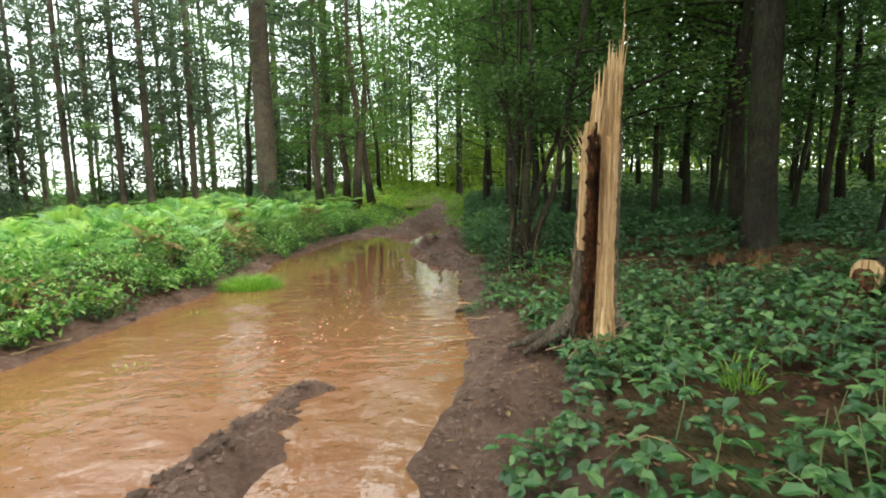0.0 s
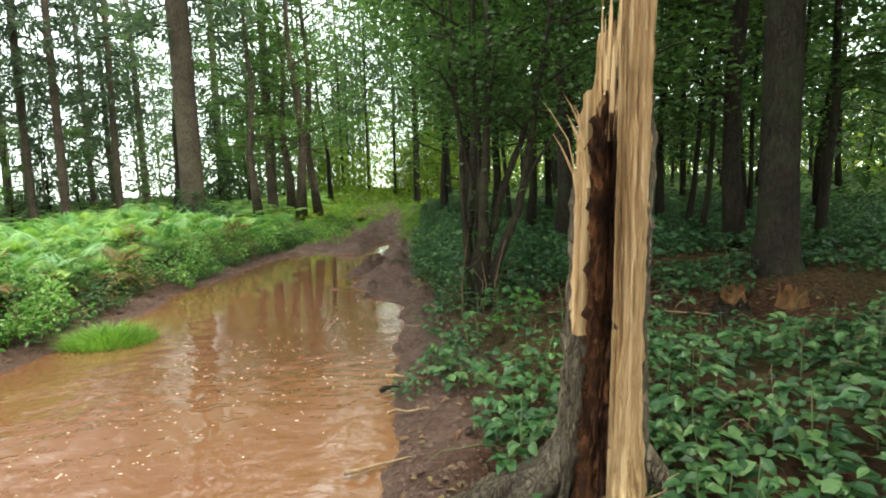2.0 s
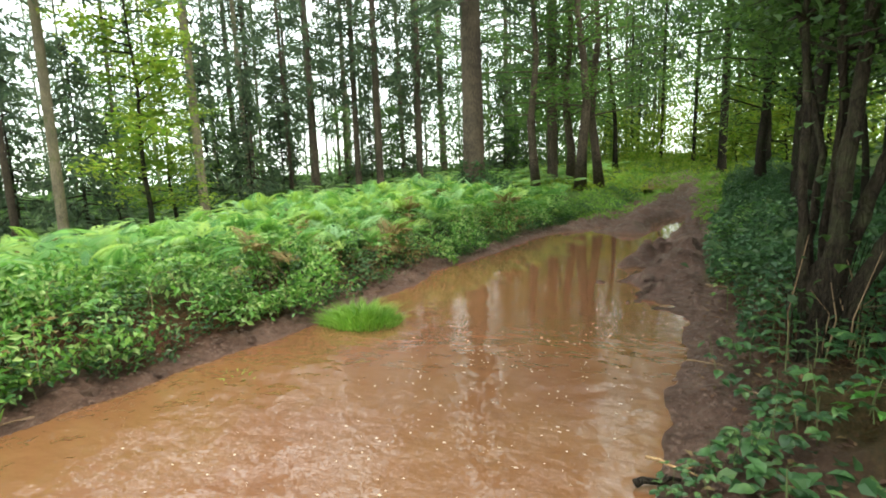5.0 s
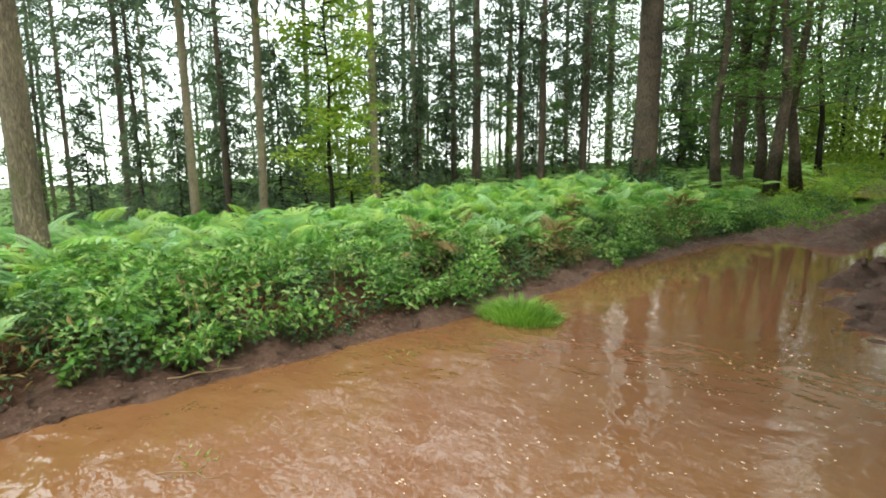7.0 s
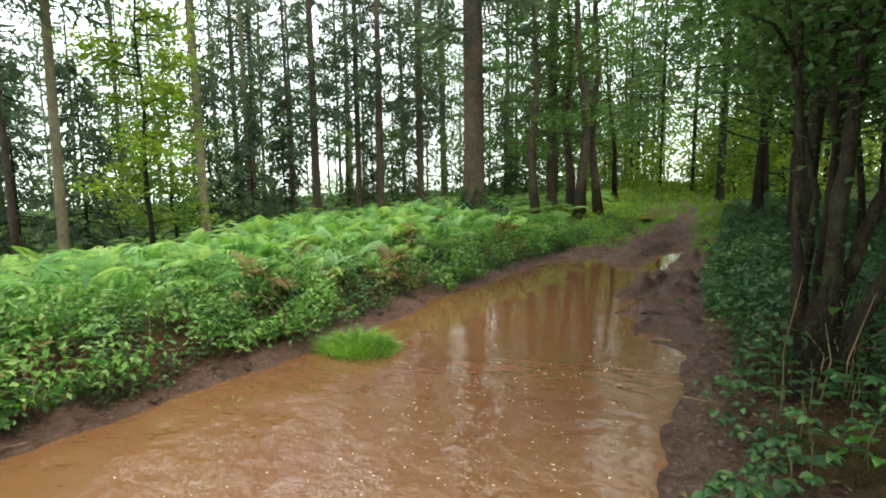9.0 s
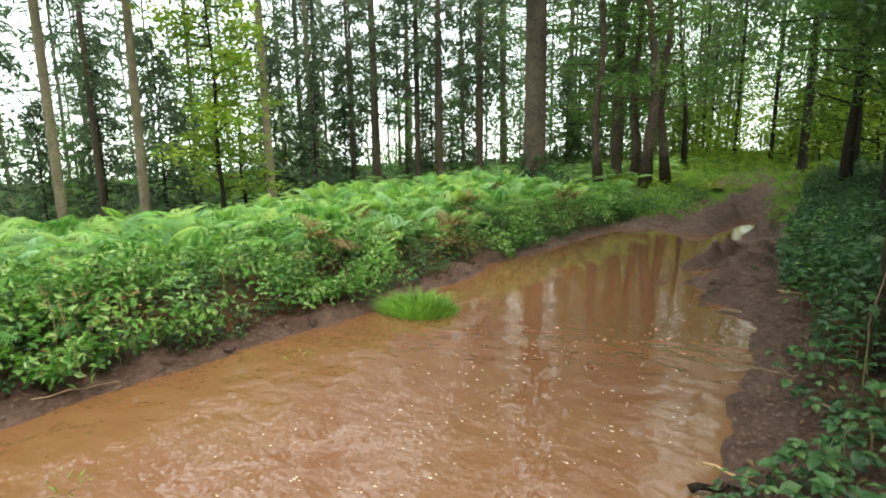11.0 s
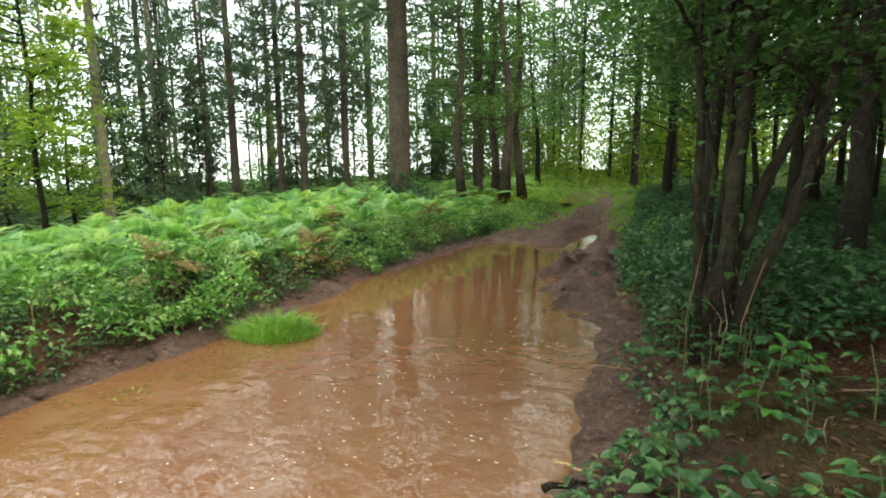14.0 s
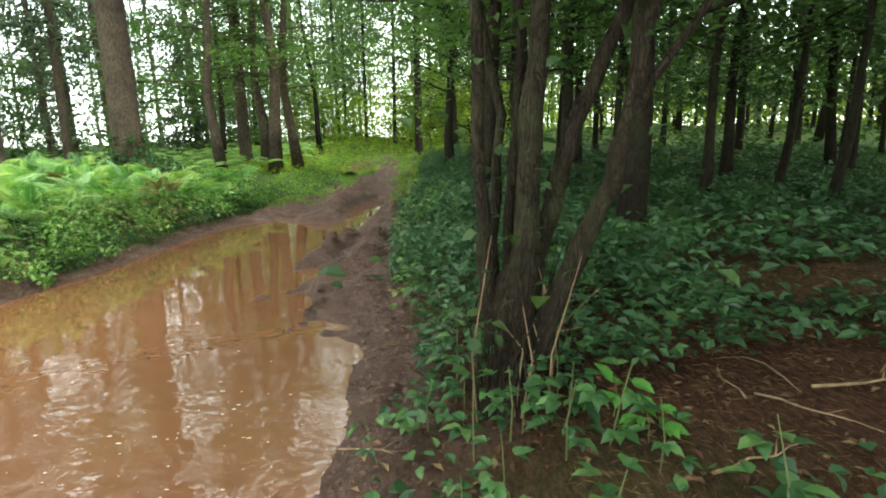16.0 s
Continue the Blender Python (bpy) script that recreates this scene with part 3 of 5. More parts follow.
for gx in range(6, 48, 4):
    for gy in range(-8, 62, 4):
        x, y = gx + rnd.uniform(-1.7, 1.7), gy + rnd.uniform(-1.7, 1.7)
        if x < 10 and y < 19 or y < 2 and x < 7 or x > 15 + max(y, 0) * 0.95:
            continue
        if rnd.random() < 0.45:
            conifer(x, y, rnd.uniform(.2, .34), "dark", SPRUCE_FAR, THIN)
        else:
            broadleaf(x, y, rnd.choice(SLIM_FAR), rnd.uniform(0.9, 1.3), (rnd.uniform(-4, 6), rnd.uniform(-4, 4)), DARKSLIM, group="slim trees of the shady wood", thick=rnd.uniform(.8, 1.3))
# unseen spruces added behind the walker to close off the wood
for gx in range(-30, 8, 8):
    for gy in (-18, -10):
        conifer(gx + rnd.uniform(-2, 2), gy + rnd.uniform(-2, 2), rnd.uniform(.3, .4), "brown", SPRUCE_FAR, TALL)
for x, y in ((-24, 14), (-20, 11.5), (-26, 20), (-21, 17), (-18.5, 20), (-23, 27), (-19, 29), (-27, 8), (-24, 5), (-15, 28), (-11, 29), (-13, 36), (-8.5, 31), (-8, 36), (-32, 14), (-31, 24), (-29, 30), (-35, 8)):
    broadleaf(x, y, rnd.choice(BUSHY), rnd.uniform(0.7, 1.3), (0, 0), "dark green bush at the back of the wood", "bush", "bushes between the trunks")
for x, y in ((-0.5, 40), (0.7, 41.2), (1.7, 39.3), (0, 44.5), (-1, 47), (2.5, 42), (0.9, 36.2), (-5.6, 38.5), (-6.5, 40), (-4.8, 46), (1.6, 44), (3.0, 40), (0.8, 50), (-8, 47), (4.5, 46), (2.4, 28.5), (-6, 54), (1.5, 56), (6.5, 43), (-2.5, 62)):
    broadleaf(x, y, rnd.choice(GLADE), rnd.uniform(0.8, 1.3), (0, 0), "sunlit light green bush at the end of the track", "bush", "bright bushes in the glade")

# ---------- hazel with many stems ----------
def hazel():
    tree = new("hazel_tree")
    base = at_ground(1.42, 9.3, 0.05)
    tree.location = base
    r, rs = random.Random(11), np.random.RandomState(11)
    cs = []
    stems = (
        (((-0.12, 0.0, 0.3), (-0.15, 0.0, 0.75), (-0.17, 0.0, 1.3), (-0.2, 0.05, 2.0), (-0.22, 0.1, 2.9), (-0.3, 0.2, 4.6)), .034),
        (((0.0, -0.04, 0.3), (0.02, -0.06, 0.7), (0.03, -0.06, 1.2), (0.09, -0.05, 1.8), (0.13, 0.0, 2.8), (0.1, 0.1, 5.2)), .062),
        (((0.05, 0.03, 0.3), (0.09, 0.02, 0.75), (0.19, 0.02, 1.1), (0.27, 0.05, 1.35), (0.46, 0.05, 1.8), (0.7, 0.1, 2.6), (1.1, 0.2, 4.4)), .05),
        (((0.1, -0.02, 0.2), (0.14, -0.05, 0.5), (0.27, -0.08, 0.8), (0.4, -0.1, 1.08), (0.48, -0.1, 1.5), (0.57, -0.08, 2.0), (0.75, 0.0, 3.0), (1.0, 0.1, 4.8)), .054),
        (((0.0, 0.1, 0.3), (0.0, 0.16, 0.8), (0.06, 0.2, 1.5), (0.0, 0.34, 2.4), (0.1, 0.6, 4.8)), .034),
        (((-0.06, 0.08, 0.3), (-0.1, 0.14, 0.8), (-0.05, 0.24, 1.4), (-0.22, 0.4, 2.4), (-0.4, 0.7, 4.4)), .03),
        (((0.45, -0.1, 1.32), (0.62, -0.12, 1.62), (0.95, -0.1, 2.05), (1.5, 0.0, 2.5)), .02),
        (((0.02, 0.06, 0.3), (-0.04, 0.08, 0.9), (0.03, 0.1, 1.7), (-0.05, 0.16, 3.0), (0.0, 0.2, 4.8)), .026))
    for k, (line, rad) in enumerate(stems):
        pts = []
        for p, q in zip(line, line[1:]):
            for i in range(3):
                pts.append(tuple(Vector(p).lerp(Vector(q), i / 3) + Vector((r.uniform(-.012, .012), r.uniform(-.012, .012), 0))))
        pts.append(line[-1])
        n = len(pts)
        v, f = tube(pts, [rad * (1.15 - 0.8 * i / n) * r.uniform(0.93, 1.08) for i in range(n)], 10, 0.07, r)
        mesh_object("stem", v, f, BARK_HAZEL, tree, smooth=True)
        for _ in range(10):
            p = Vector(pts[r.randint(int(n * 0.66), n - 1)])
            w = r.uniform(0, 6.28)
            L = r.uniform(0.5, 1.4)
            d = Vector((math.cos(w), math.sin(w), r.uniform(0.0, 0.5)))
            v, f = tube([p, p + d * L * 0.55, p + d * L - Vector((0, 0, 0.12 * L))], [0.016, 0.01, 0.003], 5, cap=False)
            mesh_object("twig", v, f, BARK_HAZEL, tree)
            t = rs.uniform(0.25, 1.1, 70)[:, None]
            cs.append(np.array(p) + np.array(d) * L * t + rs.normal(size=(70, 3)) * np.array([0.2, 0.2, 0.08]))
    low = rs.normal(size=(170, 3)) * np.array([0.34, 0.34, 0.0]) + np.stack([0 * rs.uniform(size=170), 0 * rs.uniform(size=170), rs.uniform(0.25, 2.0, 170)], 1)
    cs.append(low)
    # Hazel leaves take the shade-toned leaf colour, which darkens the crown
    v, f = leaves(rs, np.concatenate(cs), 0.07, 0.7, 0.6, fine=True)
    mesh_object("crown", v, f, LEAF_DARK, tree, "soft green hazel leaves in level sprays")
    v, f = tube([(0, 0.02, -0.08), (0, 0.02, 0.06), (-0.01, 0.02, 0.2), (-0.02, 0.02, 0.36), (-0.02, 0.02, 0.5), (0.0, 0.02, 0.62), (0.0, 0.02, 0.7)], [0.23, 0.16, 0.115, 0.105, 0.115, 0.1, 0.05], 18, 0.16, r)
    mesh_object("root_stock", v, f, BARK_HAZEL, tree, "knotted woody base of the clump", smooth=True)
    # thin suckers round the foot
    for _ in range(44):
        w, q = r.uniform(0, 6.28), r.uniform(0.12, 0.28)
        p = Vector((math.cos(w) * q, math.sin(w) * q, 0))
        v, f = tube([p, p * 1.1 + Vector((r.uniform(-.06, .06), r.uniform(-.06, .06), 0.35)), p * 1.35 + Vector((r.uniform(-.15, .15), 0, r.uniform(0.4, 0.9)))], [0.006, 0.0045, 0.002], 4, cap=False)
        mesh_object("shoot", v, f, WOOD_OLD if r.random() < 0.2 else BARK_HAZEL, tree)
    return tagged(tree, "old hazel with many crooked stems beside the puddle", "tree")


hazel()

# ---------- splintered stump ----------
SX, SY = 1.52, 5.68


def stump():
    thing = new("tree_stump")
    thing.matrix_basis = pose(SX, SY, float(ground_z(SX, SY)) - 0.05, 0, 2.0, 0)
    face = math.radians(252)                     # the torn side looks back along the track

    def radius(z):
        return 0.124 + 0.045 * math.exp(-z / 0.55) + 0.1 * math.exp(-z / 0.14)

    def shell(name, a0, a1, top, dr, mat, seed, label, low=0.0, jag=0.1, cols=22, rows=46, rough=0.012, step=0.0):
        """A wall of the hollow trunk between two bearings, with its own thickness and torn top."""
        r = random.Random(seed)
        vs, fs = [], []
        tops = [top(i / cols) + r.uniform(-jag, jag * 0.6) for i in range(cols + 1)]
        groove = [r.uniform(-rough, rough) for _ in range(cols + 1)]
        for j in range(rows + 1):
            for i in range(cols + 1):
                u = i / cols
                z = low + (tops[i] - low) * j / rows
                a = face + math.radians(a0 + (a1 - a0) * u) + 0.05 * math.sin(z * 2.2)
                flare = 1 + 0.22 * math.exp(-z / 0.25) * math.sin(a * 5 + 1)
                rad = radius(z) * flare + dr + groove[i] + (noise.noise((i * 0.4, z * 9, seed)) * rough * 1.3) + (noise.noise((u * 8, z * 22, seed + 5)) * step)
                if j == rows:
                    rad -= 0.012
                vs.append((math.cos(a) * rad, math.sin(a) * rad, z))
        n1 = len(vs)
        for v in list(vs):
            q = math.hypot(v[0], v[1])
            k = max(0.15, (q - 0.035) / q)
            vs.append((v[0] * k, v[1] * k, v[2]))
        w = cols + 1
        for j in range(rows):
            for i in range(cols):
                p = j * w + i
                fs.append((p, p + 1, p + 1 + w, p + w))
                fs.append((n1 + p, n1 + p + w, n1 + p + 1 + w, n1 + p + 1))
        for j in range(rows):
            for i in (0, cols):
                p = j * w + i
                fs.append((p, p + w, n1 + p + w, n1 + p))
        for i in range(cols):
            p = rows * w + i
            fs.append((p, p + 1, n1 + p + 1, n1 + p))
        return mesh_object(name, vs, fs, mat, thing, label, smooth=False)

    shell("split_wood", 6, 78, lambda u: 1.95 + 0.16 * math.sin(u * 3.0) - 0.1 * u, 0.0, WOOD_PALE, 1, "pale freshly torn wood with long grain", cols=84, rows=40, rough=0.006, step=0.016, jag=0.13)
    shell("left_strip", -92, -54, lambda u: 1.5 + 0.1 * u, -0.002, WOOD_PALE, 2, "narrow strip of pale torn wood", low=0.78, cols=34, rough=0.004, step=0.012, jag=0.15)
    shell("bark", -96, -46, lambda u: 0.95 - 0.3 * u, 0.004, BARK_STUMP, 3, "grey rough bark", cols=14, rows=24, jag=0.14, rough=0.012, step=0.02)
    shell("bark", 72, 268, lambda u: 1.55 + 0.25 * math.sin(u * 5), 0.012, BARK_STUMP, 4, "grey rough bark", cols=40, rows=36, jag=0.12, rough=0.014, step=0.02)
    shell("back_wood", 74, 265, lambda u: 1.95 - 0.3 * u, -0.02, WOOD_PALE, 5, "pale inner wood of the standing back", cols=36, rows=30)
    shell("rotten_core", -64, 16, lambda u: 1.6 + 0.08 * u, -0.05, WOOD_ROT, 6, "dark crumbling brown rotten heartwood", cols=44, rows=110, rough=0.016, step=0.07)
    shell("inner_wood", -62, 14, lambda u: 1.78 + 0.1 * u, -0.045, WOOD_PALE, 8, "torn pale wood behind the hollow", low=1.5, cols=44, rows=12, rough=0.007, step=0.014, jag=0.16)
    # long splinters along the torn top
    r = random.Random(9)
    for k in range(70):
        a = face + math.radians(r.uniform(-88, 110))
        off = math.degrees(a - face)
        z0 = 1.33 if off < -48 else (1.66 if off < 6 else 1.82)
        q = (0.115 if off < -48 or off > 6 else 0.08) + r.uniform(-0.02, 0.01)
        p = Vector((math.cos(a) * q, math.sin(a) * q, z0 + r.uniform(-0.1, 0.1)))
        L = r.uniform(0.14, 0.34) * (1.25 if off > -5 else 1.0)
        out = Vector((math.cos(a), math.sin(a), 0)) * r.uniform(-0.01, 0.16 if off < -48 else 0.03) * L * 3
        side = Vector((-math.sin(a), math.cos(a), 0))
        w, th = r.uniform(0.004, 0.015 if off < -48 else 0.01), r.uniform(0.002, 0.006)
        rad = Vector((math.cos(a), math.sin(a), 0))
        vs, fs = [], []
        for t, g in ((0, 1.0), (0.5, 0.8), (0.85, 0.35), (1.0, 0.06)):
            c = p + Vector((0, 0, L * t)) + out * t * t
            for s1, s2 in ((-1, -1), (1, -1), (1, 1), (-1, 1)):
                vs.append(tuple(c + side * w * g * s1 + rad * th * g * s2))
        for j in range(3):
            for i in range(4):
                fs.append((j * 4 + i, j * 4 + (i + 1) % 4, j * 4 + 4 + (i + 1) % 4, j * 4 + 4 + i))
        fs.append((12, 13, 14, 15))
        mesh_object("splinter", vs, fs, WOOD_PALE, thing)
    # the long thin fibre that stands highest, and flaps of wood at the foot
    v, f = tube([(0.1, -0.05, 1.9), (0.11, -0.05, 2.2), (0.1, -0.06, 2.55)], [0.008, 0.005, 0.001], 5)
    mesh_object("splinter", v, f, WOOD_PALE, thing)
    for a, L in ((-70, 0.5), (-85, 0.62), (-100, 0.55), (100, 0.45), (140, 0.5), (200, 0.5)):
        t = face + math.radians(a)
        d = Vector((math.cos(t), math.sin(t), 0))
        v, f = tube([d * 0.1 + Vector((0, 0, 0.36)), d * 0.24 + Vector((0, 0, 0.16)), d * L + Vector((0, 0, 0.0))], [0.06, 0.06, 0.02], 8, 0.12, r)
        mesh_object("root", v, f, BARK_STUMP, thing, smooth=True)
    return tagged(thing, "snapped tree stump with torn pale wood and rotten core", "tree stump")


stump()

# ---------- bracken on the left bank ----------
def frond_mesh(seed, length, fine=True, mat=None):
    """One arching frond with paired, toothed side leaves, growing along +x."""
    r = random.Random(seed)
    vs, fs = [], []
    n = 21 if fine else 10

    def spine(t):
        return Vector((length * (t * 0.85 + 0.05 * t * t), 0, length * (0.85 * t - 0.75 * t * t)))
    pv, pf = tube([spine(t) for t in (0, 0.3, 0.6, 1)], [0.005, 0.004, 0.003, 0.001], 3, cap=False)
    vs, fs = list(pv), list(pf)
    for k in range(n):
        t = 0.25 + 0.75 * k / n
        p = spine(t)
        tan = (spine(min(1, t + 0.02)) - spine(t - 0.02)).normalized()
        L = length * 0.36 * math.sin(min(1.0, (1 - t) * 1.25 + 0.06) * 1.5) * r.uniform(0.85, 1.1)
        for s in (-1, 1):
            d = (Vector((0, s, 0)) * 0.92 + tan * 0.45 + Vector((0, 0, -0.12))).normalized()
            w = tan * (length * (0.022 if fine else 0.028))
            o = len(vs)
            if fine:
                m = 2
                for i in range(m + 1):
                    u = i / m
                    c = p + d * L * u - Vector((0, 0, 0.18 * L * u * u))
                    g = (1 - u) ** 0.7
                    vs += [tuple(c), tuple(c + w * g + d * L * 0.06), tuple(c - w * g + d * L * 0.06)]
                for i in range(m):
                    a = o + 3 * i
                    fs += [(a, a + 1, a + 3), (a, a + 3, a + 2)]
            else:
                c2 = p + d * L - Vector((0, 0, 0.18 * L))
                mid = p + d * L * 0.35
                vs += [tuple(p), tuple(mid + w * 1.2), tuple(c2), tuple(mid - w * 1.2)]
                fs += [(o, o + 1, o + 2), (o, o + 2, o + 3)]
    me = bpy.data.meshes.new("frond")
    me.from_pydata(vs, [], fs)
    me.materials.append(mat or FERN)
    return me


FRONDS = [frond_mesh(200 + k, 0.56 + 0.07 * k) for k in range(5)]
FRONDS_BROWN = [frond_mesh(210 + k, 0.7, True, FERN_BROWN) for k in range(2)]


def fern(x, y, size, brown=False, n=8):
    plant = new("fern")
    p = at_ground(x, y, 0.02)
    plant.matrix_basis = pose(p.x, p.y, p.z, rnd.uniform(-6, 6), rnd.uniform(-6, 6), rnd.uniform(0, 360)) @ Matrix.Scale(size, 4)
    lift = rnd.uniform(0.25, 0.55)
    for k in range(n):
        shared("frond", rnd.choice(FRONDS_BROWN if brown else FRONDS), plant,
               pose(0, 0, min(lift * rnd.uniform(0.5, 1.2), 0.5), rnd.uniform(-25, 25), rnd.uniform(-50, 15), k * 360 / n + rnd.uniform(-20, 20)))
    shared("stalk", STALK, plant)
    return tagged(plant, "withered brown bracken fern" if brown else "lush green bracken fern on the bank", "fern", "bracken on the bank")


sv, sf = tube([(0, 0, 0), (0.01, 0, 0.25), (0, 0.01, 0.5)], [0.012, 0.009, 0.005], 5)
STALK = bpy.data.meshes.new("stalk")
STALK.from_pydata(sv, [], sf)
STALK.materials.append(STEM)
count = 0
for gy in range(0, 60):
    for gx in range(0, 9):
        y = 2.6 + gy * 0.36 + rnd.uniform(-0.17, 0.17)
        dl = 0.95 + gx * 0.52 + rnd.uniform(-0.22, 0.22) + 0.2 * math.sin(y)
        if rnd.random() < 0.38 or count >= 265 or y > 21:
            continue
        x = float(shore_left(y)) - dl
        if math.hypot(x + 6.05, y - 19.3) < 0.7 or math.hypot(x + 5.72, y - 5.62) < 0.4:
            continue
        fern(x, y, (rnd.uniform(0.62, 0.9) + 0.05 * dl) * (0.76 + 0.24 * float(sstep(9, 17, y))), rnd.random() < 0.025)
        count += 1


def scatter(name, pts, size, mat, label, category, seed, aspect=0.6, flat=0.6, fine=False, droop=0.25):
    v, f = leaves(np.random.RandomState(seed), pts, size, aspect, flat, fine, droop)
    return tagged(mesh_object(name, v, f, mat), label, category, kind="stuff")


def spread(seed, n, x0, x1, y0, y1, hmin, hmax, keep=None, clump=1.2, cut=-0.3):
    rs = np.random.RandomState(seed)
    x, y = rs.uniform(x0, x1, n), rs.uniform(y0, y1, n)
    k = vnoise(x, y, clump, seed) > cut + rs.uniform(-0.3, 0.3, n)
    if keep is not None:
        k &= keep(x, y)
    x, y = x[k], y[k]
    h = (0.5 + 0.5 * vnoise(x, y, clump * 1.7, seed + 1)) * (hmax - hmin) + hmin
    return np.stack([x, y, ground_z(x, y) + h * rs.uniform(0.15, 1.0, len(x)) ** 0.6], 1)


def far_bracken():
    rs = np.random.RandomState(31)
    vs, fs = [], []
    me = frond_mesh(220, 0.9, False)
    bv = np.empty(len(me.vertices) * 3)
    me.vertices.foreach_get("co", bv)
    bv = bv.reshape(-1, 3)
    bf = [tuple(p.vertices) for p in me.polygons]
    total = []
    n = 0
    for _ in range(2700):
        x, y = rs.uniform(-17, -4), rs.uniform(0, 30)
        dl = float(shore_left(y)) - x
        if dl < 2.0 or (rs.uniform() < 0.5 and dl > 9):
            continue
        a, s, tilt = rs.uniform(0, 6.28), rs.uniform(0.7, 1.15), rs.uniform(-0.3, 0.25)
        c, q = math.cos(a), math.sin(a)
        p = bv * s
        p = np.stack([p[:, 0] * math.cos(tilt) - p[:, 2] * math.sin(tilt), p[:, 1], p[:, 0] * math.sin(tilt) + p[:, 2] * math.cos(tilt)], 1)
        p = np.stack([p[:, 0] * c - p[:, 1] * q + x, p[:, 0] * q + p[:, 1] * c + y, p[:, 2] * 0.8 + float(ground_z(x, y)) + rs.uniform(0.05, 0.36)], 1)
        total.append(p)
        fs += [tuple(i + n for i in g) for g in bf]
        n += len(bv)
    m2 = leaf_material("far_bracken", [(0.13, 0.32, 0.08), (0.23, 0.44, 0.1), (0.38, 0.53, 0.13), (0.3, 0.5, 0.28)], 0.47)
    ob = mesh_object("bracken_undergrowth", np.concatenate(total), fs, m2)
    bpy.data.meshes.remove(me)
    return tagged(ob, "dense carpet of green bracken under the conifers", "bracken", kind="stuff")


far_bracken()

left_strip = spread(41, 54000, -4.9, -2.9, 1.0, 20, 0.0, 0.75, lambda x, y: (shore_left(y) - x > 0.06 + 0.15 * vnoise(x, y, 2.2, 9) + 0.12 * (y < 6)) & (shore_left(y) - x < 1.75), 1.6, -0.2)
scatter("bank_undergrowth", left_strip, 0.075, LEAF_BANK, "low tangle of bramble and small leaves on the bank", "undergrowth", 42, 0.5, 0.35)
bank_edge = spread(55, 60000, -4.6, -1.6, 1.0, 24, 0.02, 0.3, lambda x, y: (shore_left(y) - x > 0.14 + 0.16 * vnoise(x, y, 1.3, 9) + 0.16 * sstep(7.5, 5.5, y)) & (shore_left(y) - x < 1.3), 1.4, -0.35)
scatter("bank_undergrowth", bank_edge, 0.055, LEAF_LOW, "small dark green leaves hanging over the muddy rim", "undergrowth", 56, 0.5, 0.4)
verge = spread(43, 36000, 0.5, 2.6, 9.2, 27, 0.1, 0.75, lambda x, y: x - shore_right(y) > 0.42, 1.5, -0.7)
scatter("verge_undergrowth", verge, 0.075, LEAF_HERB, "low green herbs along the edge of the track", "undergrowth", 44)
floor_far = spread(45, 48000, 1.6, 16, 9.8, 26, 0.05, 0.34, lambda x, y: (y > 10.6 + 0.4 * vnoise(x, y, 0.8, 6)), 0.8, -0.45)
scatter("forest_floor_plants", floor_far, 0.13, LEAF_HERB, "carpet of low dark green plants under the trees", "undergrowth", 46)
floor_further = spread(47, 17000, 2, 50, 20, 70, 0.05, 0.5, None, 0.4, -0.4)
scatter("forest_floor_plants", floor_further, 0.34, LEAF_DARK, "green plants on the far forest floor", "undergrowth", 48)
floor_left = spread(49, 14000, -60, -14, -10, 70, 0.05, 0.7, None, 0.3, -0.5)
scatter("forest_floor_plants", floor_left, 0.4, LEAF_DARK, "green plants on the far forest floor", "undergrowth", 50)
glade = spread(51, 22000, -9, 3, 22, 66, 0.03, 0.3, lambda x, y: (shore_left(y) - x > 0.1) | (x - shore_right(y) > 0.2) | (y > 31), 0.5, -0.7)
scatter("glade_grass", glade, 0.22, LEAF_LIGHT, "bright grass and herbs where light reaches the track", "grass", 52, 0.3, 0.3)
track_grass = spread(57, 15000, -3.4, 1.2, 18.5, 31, 0.01, 0.16, lambda x, y: (x - shore_left(y) < 0.35 + 0.06 * (y - 18) + 0.25 * vnoise(x, y, 1.5, 4)) | (shore_right(y) - x < 0.1 + 0.05 * (y - 18) + 0.2 * vnoise(x, y, 1.5, 5)) | (y > 29 + 1.5 * vnoise(x, y, 0.9, 7)), 0.8, -1.0)
scatter("glade_grass", track_grass, 0.11, GRASS, "short bright grass creeping over the rutted track", "grass", 58, 0.22, 0.15)
near_fill = spread(53, 23000, 0.75, 7.5, 0.3, 9.2, 0.03, 0.26, lambda x, y: (np.hypot((x - 4.2) / 1.9, (y - 8.3) / 1.0) > 1) & (x - shore_right(y) > 0.36 + 0.25 * vnoise(x, y, 1.5, 7) + 0.3 * sstep(6.2, 4.6, y))
                   & (np.hypot((x - 2.6) / 1.1, (y - 8.9) / 0.8) > 1), 1.1, -0.35)
scatter("forest_floor_herbs", near_fill, 0.085, LEAF_LOW, "bramble and dog's mercury leaves on brown litter", "undergrowth", 54, 0.62, 0.62, True)

